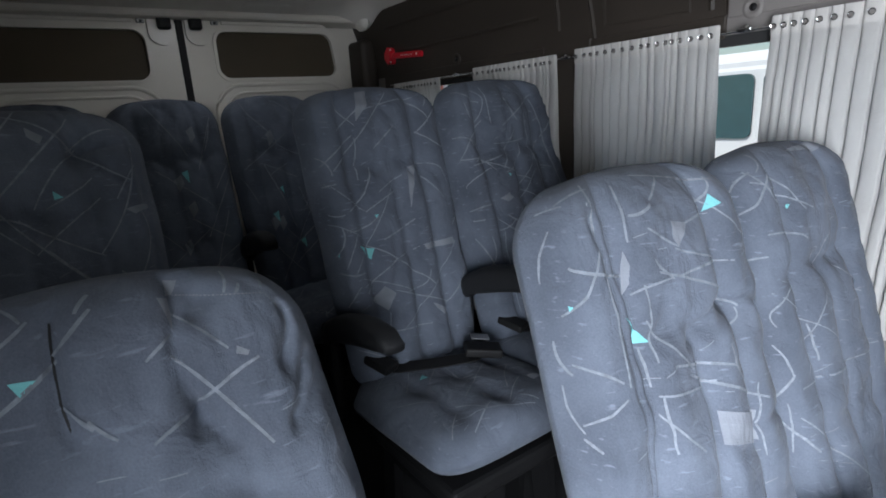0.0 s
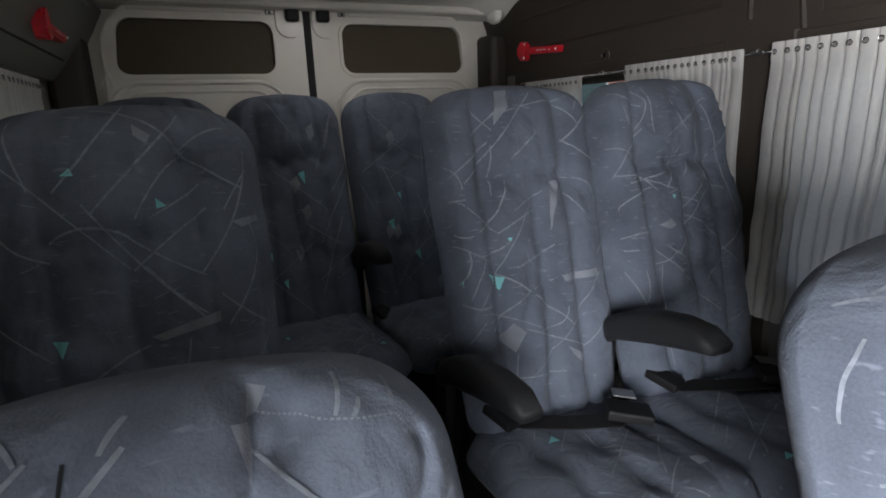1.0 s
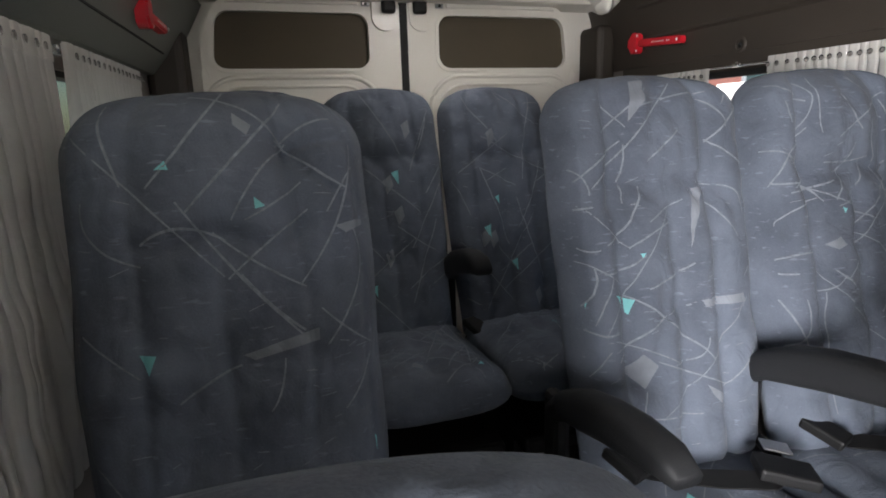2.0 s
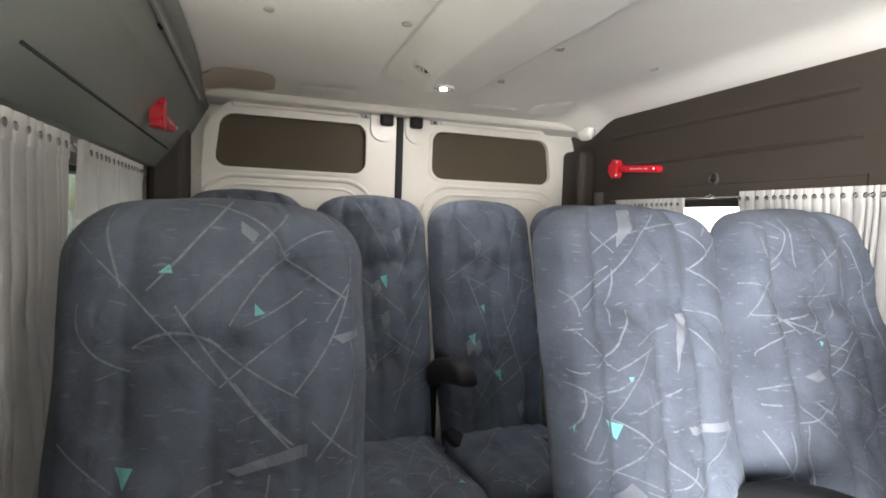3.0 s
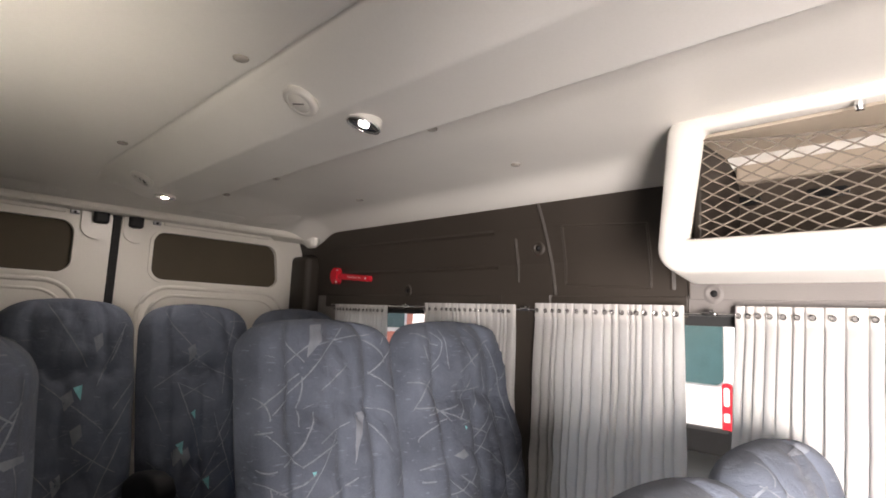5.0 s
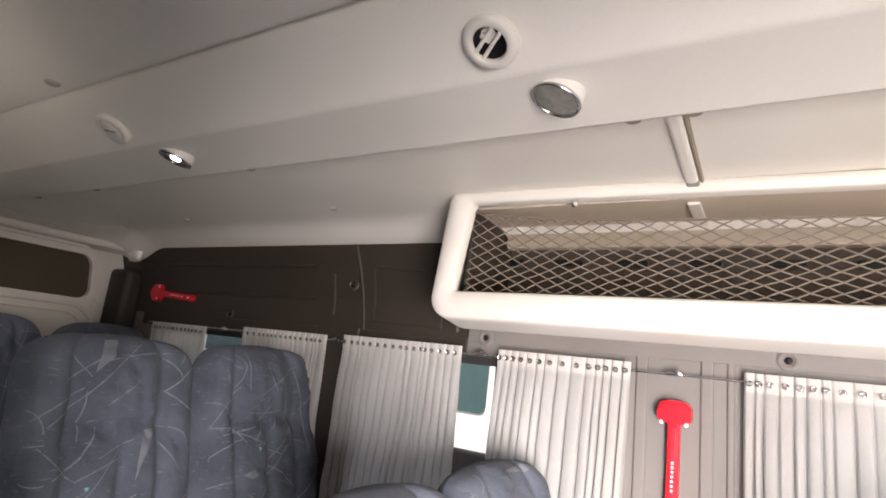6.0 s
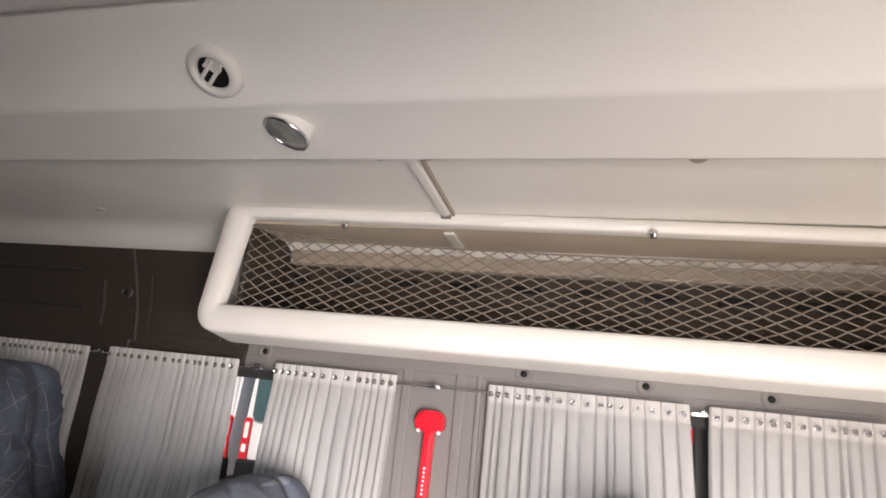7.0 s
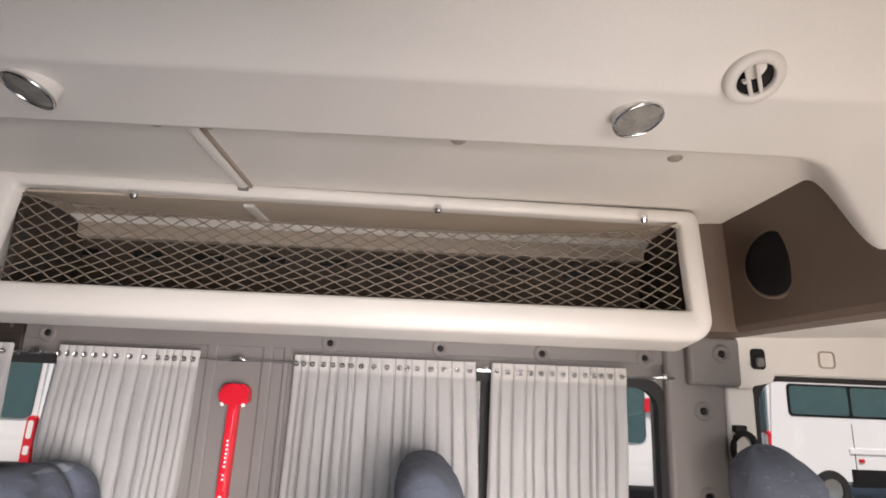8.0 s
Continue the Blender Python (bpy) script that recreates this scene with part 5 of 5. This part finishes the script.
STROKES_SINGLE = [
    ((-0.112, 0.97), (0.222, 0.956), (0.407, 0.889)),
    ((0.407, 0.886), (0.598, 0.841), (0.787, 0.812)),
    ((0.05, 0.97), (-0.148, 0.893), (-0.382, 0.829)),
    ((0.432, 0.948), (0.148, 0.868), (-0.154, 0.788)),
    ((0.751, 0.933), (0.553, 0.918), (0.397, 0.888)),
    ((0.407, 0.88), (0.215, 0.825), (0.082, 0.768)),
    ((0.493, 0.812), (0.32, 0.777), (0.169, 0.76)),
    ((0.51, 0.763), (0.291, 0.722), (0.055, 0.668)),
    ((-0.458, 0.735), (-0.249, 0.762), (-0.024, 0.733)),
    ((-0.024, 0.733), (0.199, 0.679), (0.451, 0.639)),
    ((-0.7, 0.957), (-0.637, 0.893), (-0.577, 0.835)),
    ((-0.797, 0.794), (-0.796, 0.732), (-0.538, 0.698)),
    ((0.876, 0.876), (0.823, 0.772), (0.517, 0.658)),
    ((0.847, 0.723), (0.906, 0.639), (0.655, 0.542)),
    ((0.123, 0.656), (0.274, 0.6), (0.441, 0.562)),
    ((-0.292, 0.467), (-0.116, 0.497), (0.028, 0.51)),
]
TRIANGLES_SINGLE = [
    ((-0.529, 0.549), (-0.432, 0.545), (-0.477, 0.514)),
    ((-0.355, 0.847), (-0.292, 0.86), (-0.271, 0.845)),
    ((0.216, 0.795), (0.282, 0.778), (0.216, 0.774)),
    ((0.872, 0.34), (0.887, 0.335), (0.882, 0.311)),
]
PATCHES_FRONT_AISLE = [
    ((-0.079, 0.894), (0.079, 0.885), (-0.079, 0.853), (-0.104, 0.868)),
    ((0.031, 0.575), (0.519, 0.528), (0.494, 0.475), (0.031, 0.516)),
    ((-0.494, 0.871), (-0.47, 0.847), (-0.482, 0.821), (-0.531, 0.806)),
]
STROKES_FRONT_AISLE = [
    ((-0.97, 0.959), (-0.946, 0.962), (-0.897, 0.962)),
    ((-0.909, 0.967), (-0.848, 0.976), (-0.702, 0.976)),
    ((-0.714, 0.976), (-0.653, 0.923), (-0.726, 0.885)),
    ((-0.726, 0.885), (-0.811, 0.844), (-0.921, 0.809)),
    ((-0.933, 0.926), (-0.958, 0.897), (-0.97, 0.862)),
    ((-0.897, 0.871), (-0.848, 0.856), (-0.531, 0.836)),
    ((-0.165, 0.976), (0.14, 0.962), (0.567, 0.95)),
    ((-0.006, 0.964), (-0.092, 0.95), (-0.189, 0.935)),
    ((0.567, 0.947), (0.482, 0.903), (0.067, 0.885)),
    ((-0.299, 0.891), (-0.201, 0.874), (-0.092, 0.856)),
    ((-0.092, 0.85), (0.067, 0.833), (0.494, 0.806)),
    ((0.238, 0.815), (0.067, 0.815), (-0.104, 0.812)),
    ((-0.299, 0.844), (-0.262, 0.827), (-0.189, 0.812)),
    ((-0.482, 0.806), (-0.384, 0.812), (-0.214, 0.812)),
    ((-0.177, 0.815), (0.458, 0.751), (0.555, 0.724)),
    ((-0.409, 0.806), (-0.397, 0.756), (-0.433, 0.704)),
    ((-0.433, 0.756), (-0.336, 0.718), (-0.189, 0.671)),
    ((0.543, 0.715), (0.531, 0.686), (0.323, 0.671)),
    ((0.214, 0.674), (0.214, 0.642), (0.275, 0.61)),
    ((-0.299, 0.68), (0.018, 0.66), (0.201, 0.642)),
    ((-0.165, 0.651), (0.116, 0.613), (0.555, 0.554)),
    ((-0.47, 0.642), (-0.482, 0.613), (-0.458, 0.56)),
    ((-0.506, 0.616), (-0.445, 0.589), (-0.287, 0.545)),
    ((0.567, 0.569), (0.531, 0.519), (0.506, 0.457)),
    ((-0.482, 0.718), (-0.506, 0.692), (-0.506, 0.666)),
    ((-0.933, 0.636), (-0.872, 0.648), (-0.775, 0.663)),
    ((-0.97, 0.762), (-0.97, 0.733), (-0.946, 0.715)),
    ((-0.933, 0.727), (-0.885, 0.715), (-0.787, 0.695)),
    ((-0.97, 0.692), (-0.97, 0.657), (-0.946, 0.627)),
    ((-0.946, 0.613), (-0.933, 0.604), (-0.921, 0.595)),
    ((0.006, 0.627), (-0.323, 0.636), (-0.47, 0.645)),
    ((-0.397, 0.918), (-0.311, 0.915), (-0.238, 0.926)),
    ((-0.433, 0.964), (-0.445, 0.929), (-0.458, 0.888)),
]
TRIANGLES_FRONT_AISLE = [
    ((0.519, 0.923), (0.58, 0.903), (0.47, 0.894)),
    ((-0.615, 0.778), (-0.41, 0.726), (-0.507, 0.73)),
    ((-0.921, 0.818), (-0.909, 0.815), (-0.921, 0.809)),
]
PATCHES_FRONT_WINDOW = [
    ((-0.201, 0.967), (0.763, 0.985), (0.689, 0.973), (0.494, 0.956)),
]
STROKES_FRONT_WINDOW = [
    ((-0.921, 0.921), (-0.897, 0.941), (-0.836, 0.947)),
    ((-0.848, 0.947), (-0.738, 0.918), (-0.677, 0.882)),
    ((-0.763, 0.982), (-0.689, 0.967), (-0.763, 0.947)),
    ((-0.702, 0.929), (-0.775, 0.897), (-0.897, 0.874)),
    ((-0.946, 0.774), (-0.921, 0.777), (-0.872, 0.777)),
    ((-0.531, 0.721), (-0.897, 0.692), (-0.897, 0.642)),
    ((-0.946, 0.663), (-0.946, 0.63), (-0.946, 0.595)),
    ((-0.897, 0.592), (-0.86, 0.56), (-0.86, 0.534)),
    ((-0.86, 0.528), (-0.897, 0.501), (-0.921, 0.49)),
    ((-0.897, 0.466), (-0.897, 0.422), (-0.909, 0.375)),
    ((-0.921, 0.431), (-0.897, 0.408), (-0.799, 0.369)),
    ((-0.775, 0.818), (-0.47, 0.809), (-0.336, 0.789)),
    ((-0.494, 0.607), (-0.482, 0.569), (-0.482, 0.537)),
]
TRIANGLES_FRONT_WINDOW = [
    ((-0.47, 0.862), (-0.433, 0.862), (-0.458, 0.853)),
]
PATCHES_FRONT_SINGLE = [
    ((0.409, 0.982), (0.47, 0.979), (0.384, 0.962), (0.348, 0.962)),
    ((0.299, 0.962), (0.348, 0.959), (0.323, 0.938), (0.299, 0.921)),
    ((0.531, 0.891), (0.58, 0.882), (0.567, 0.877), (0.519, 0.882)),
]
STROKES_FRONT_SINGLE = [
    ((0.006, 0.979), (-0.031, 0.973), (-0.055, 0.964)),
    ((-0.006, 0.962), (-0.079, 0.947), (-0.153, 0.929)),
    ((-0.165, 0.918), (-0.262, 0.9), (-0.372, 0.885)),
    ((0.336, 0.938), (0.409, 0.918), (0.482, 0.894)),
    ((0.592, 0.871), (0.458, 0.859), (0.336, 0.838)),
    ((0.311, 0.83), (0.214, 0.827), (0.128, 0.818)),
    ((0.275, 0.891), (0.409, 0.847), (0.543, 0.783)),
    ((0.275, 0.918), (0.214, 0.909), (0.165, 0.9)),
    ((0.738, 0.982), (0.665, 0.967), (0.616, 0.956)),
    ((0.897, 0.973), (0.86, 0.964), (0.824, 0.956)),
    ((-0.262, 0.964), (-0.311, 0.953), (-0.372, 0.944)),
    ((-0.153, 0.874), (-0.116, 0.862), (-0.079, 0.85)),
    ((-0.079, 0.856), (-0.043, 0.841), (-0.006, 0.833)),
    ((-0.397, 0.985), (-0.323, 0.976), (-0.287, 0.967)),
    ((0.824, 0.915), (0.824, 0.906), (0.799, 0.894)),
    ((0.726, 0.964), (0.702, 0.959), (0.665, 0.953)),
]
TRIANGLES_FRONT_SINGLE = [
    ((-0.323, 0.912), (-0.226, 0.909), (-0.287, 0.897)),
]
seat(0.26, 1.528, 0.078, 11, PAIR + ", beside the aisle", motif=(TRIANGLES_AISLE, PATCHES_AISLE, STROKES_AISLE + MORE_AISLE), arms=(-1,), belt=True, lines=16, width=0.43, tilt=14)
seat(0.675, 1.478, 0.086, 12, PAIR + ", beside the window", motif=(TRIANGLES_WINDOW, PATCHES_WINDOW, STROKES_WINDOW), pad=0.036, arms=(-1,), arm_up=0.03, arm_long=0.8, belt=True, lines=20, width=0.44, tilt=14)
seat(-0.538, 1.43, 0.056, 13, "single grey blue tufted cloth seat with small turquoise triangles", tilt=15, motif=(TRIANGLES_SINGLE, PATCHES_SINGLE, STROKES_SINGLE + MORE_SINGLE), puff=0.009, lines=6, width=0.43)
# first row
seat(0.175, 0.588, -0.089, 21, PAIR + " and turquoise triangles", motif=(TRIANGLES_FRONT_AISLE, PATCHES_FRONT_AISLE, STROKES_FRONT_AISLE), lines=4, width=0.415, tilt=15)
seat(0.61, 0.597, -0.092, 22, PAIR + ", by the middle window", motif=(TRIANGLES_FRONT_WINDOW, PATCHES_FRONT_WINDOW, STROKES_FRONT_WINDOW), pad=0.036, arms=(-1,), lines=9, width=0.42, tilt=15)
seat(-0.479, 0.7, -0.13, 23, "single grey blue tufted cloth seat by the sliding door", motif=(TRIANGLES_FRONT_SINGLE, PATCHES_FRONT_SINGLE, STROKES_FRONT_SINGLE), puff=0.009, lines=3, width=0.46, tilt=15, stitch=((0.384, 0.962), (0.567, 0.953), (0.799, 0.947), (0.824, 0.918)))
# row beside the front window
seat(0.3, -0.12, -0.15, 31, PAIR + ", at the front aisle", lines=26)
seat(0.69, -0.17, -0.058, 32, PAIR + ", beside the front window", lines=26)
# back bench of four
for k, xx in enumerate((-0.52, -0.15, 0.218, 0.6)):
    seat(xx, 2.215, 0.099, 41 + k, "dark grey blue tufted cloth seat of the rear row", width=0.36, height=0.81, tilt=16, lines=26, cushion_up=0.06, arm_up=0.08, arm_long=0.75, arms=(-1,) if k == 2 else (), belt=k in (1, 2), group="rear row seats", puff=0.015)
# driver's seat
seat(0.58, -0.81, -0.03, 51, "grey blue cloth covered driver's seat with a turquoise triangle", width=0.165, height=0.82, tilt=8, group="", motif=([((-0.5, 0.9), (-0.15, 0.86), (-0.5, 0.83))], [((0.2, 0.95), (0.4, 0.9), (0.3, 0.8), (0.15, 0.85))], ()))

# ---- front end fittings ----
spk = thing("loudspeaker", 0.492, -0.715, 1.535, "round black loudspeaker grille in the brown beam", "loudspeaker")
spk.matrix_world = Matrix.Translation((0.485, -0.704, 1.53)) @ pose(0, 0, 0, -90, 0, 16) @ Matrix.Scale(0.8, 4)
part("grille", lathe([(0, 0.012), (0.055, 0.011), (0.078, 0.007), (0.085, -0.004)], 32), GRILLE, spk, "", True)
part("rim", lathe([(0.083, 0.001), (0.086, 0.003), (0.09, 0.001), (0.093, -0.006)], 32), BROWN, spk, "", True)
anchor = thing("belt_anchor", 0.832, -0.812, 1.135, "black seat belt guide on the pillar", "seat belt")
part("guide", tube([(0, -0.03 * math.cos(a), 0.04 * math.sin(a)) for a in steps(0, math.tau, 16)], 0.008), BLACK, anchor)
part("strap", box(-0.004, 0.0, -0.024, 0.024, -0.9, -0.02), BLACK, anchor)

# ---- outside ----
gm = bmesh.new()
sheet(lambda u, v: (u, v, GROUND_Z), (-300, -40, 0, 40, 300), (-300, -40, 0, 40, 300), gm)
setting(part("ground", gm, ASPHALT), "grey asphalt parking ground", "ground")


def parked_van(x, y, rz, label, tail=(0.68, 1.32), glazed=True):
    """Length along local x, 5.5 m; the nose towards +x."""
    e = thing("parked_van", x, y, GROUND_Z, label, "van", "parked vans", rz)
    prof = [(-2.7, 0.45), (-2.72, 1.0), (-2.68, 2.2), (-2.55, 2.38), (1.2, 2.42), (1.55, 2.3), (2.1, 1.45), (2.65, 1.25), (2.78, 0.9), (2.76, 0.45)]
    bm = prism(prof, "y", -0.95, 0.95)
    bmesh.ops.bevel(bm, geom=bm.edges[:], offset=0.06, segments=2, affect="EDGES")
    part("body", bm, VAN_PAINT, e, "white painted body")
    for sy in (-1, 1):
        part("glass_band", prism(rounded(-2.35, 1.38, 1.6, 2.18, 0.08), "y", sy * 0.953 - 0.006, sy * 0.953 + 0.006), BLACK, e, "black surround of the side windows")
        for x0, x1 in ((-2.3, -1.22), (-1.16, 0.0), (0.12, 1.33)):
            part("window", prism(rounded(x0, x1, 1.64, 2.14, 0.06), "y", sy * 0.957 - 0.006, sy * 0.957 + 0.006), DARK_GLASS, e, "dark teal side glass")
        part("sill", box(-1.3, 1.3, sy * 0.955 - 0.02, sy * 0.955 + 0.02, 0.98, 1.08, 0.01), VAN_PAINT, e, "white side rail")
        part("skirt", box(-1.3, 1.3, sy * 0.945 - 0.02, sy * 0.945 + 0.02, 0.42, 0.72, 0.01), BLACK, e, "dark lower sill")
        for mx in (-1.1, -0.1, 0.95):
            part("marker_light", box(mx - 0.05, mx + 0.05, sy * 0.968 - 0.012, sy * 0.968 + 0.012, 0.84, 0.9, 0.008), RED, e, "small red marker light")
        part("door_seam", box(-1.205, -1.195, sy * 0.953 - 0.004, sy * 0.953 + 0.004, 0.6, 1.5), BLACK, e)
        part("handle", box(0.15, 0.3, sy * 0.965 - 0.015, sy * 0.965 + 0.015, 1.2, 1.25, 0.008), BLACK, e)
        light = part("tail_light", prism(rounded(sy * 0.885 - 0.06, sy * 0.885 + 0.06, *tail, (0.02, 0.02, 0.055, 0.055), 5), "x", -2.755, -2.66), RED, e, "tall red tail light with pale fields")
        for za, zb, rr in [(tail[0] + 0.55 * (tail[1] - tail[0]), tail[1] - 0.06, 0.03), (tail[0] + 0.25 * (tail[1] - tail[0]), tail[0] + 0.42 * (tail[1] - tail[0]), 0.02)] if tail[1] - tail[0] > 0.4 else []:
            part("field", prism(rounded(sy * 0.885 - 0.035, sy * 0.885 + 0.035, za, zb, rr, 4), "x", -2.76, -2.75), WHITE, light, "pale lamp field")
        for wx in (-1.7, 1.75):
            wheel = part("wheel", lathe([(0.2, -0.11), (0.33, -0.11), (0.35, -0.06), (0.35, 0.06), (0.33, 0.11), (0.2, 0.11)], 28, m=pose(wx, sy * 0.87, 0.35, 90)), RUBBER, e)
            part("rim", lathe([(0, 0.06), (0.12, 0.08), (0.2, 0.09), (0.2, -0.09), (0, -0.09)], 20, m=pose(wx, sy * 0.87, 0.35, 90)), STEEL, wheel)
    for y0, y1 in ((-0.84, -0.06), (0.06, 0.84)) if glazed else ():
        part("rear_glass", prism(rounded(y0, y1, 1.28, 2.1, 0.1), "x", -2.735, -2.66), DARK_GLASS, e, "teal tinted rear glass")
    part("bumper", box(-2.82, -2.6, -0.95, 0.95, 0.42, 0.75, 0.04), BLACK, e, "dark rear bumper")
    part("windscreen", prism([(1.62, 2.2), (2.1, 1.5), (2.13, 1.5), (1.65, 2.2)], "y", -0.8, 0.8), DARK_GLASS, e)
    return e


parked_van(9.7, 3.85, 0, "white van parked with its back to the yard")
parked_van(9.7, 5.95, 0, "white van parked with its tail lights in view")
parked_van(9.7, 8.15, 0, "white delivery van with plain rear doors in the parked row", glazed=False)
parked_van(9.7, -2.12, 0, "white van parked with its tail light beside the front window", (1.68, 1.86))
parked_van(10.6, -9.0, -90, "white van parked alongside further ahead")
parked_van(-7.0, 6.0, 90, "white van parked on the door side")

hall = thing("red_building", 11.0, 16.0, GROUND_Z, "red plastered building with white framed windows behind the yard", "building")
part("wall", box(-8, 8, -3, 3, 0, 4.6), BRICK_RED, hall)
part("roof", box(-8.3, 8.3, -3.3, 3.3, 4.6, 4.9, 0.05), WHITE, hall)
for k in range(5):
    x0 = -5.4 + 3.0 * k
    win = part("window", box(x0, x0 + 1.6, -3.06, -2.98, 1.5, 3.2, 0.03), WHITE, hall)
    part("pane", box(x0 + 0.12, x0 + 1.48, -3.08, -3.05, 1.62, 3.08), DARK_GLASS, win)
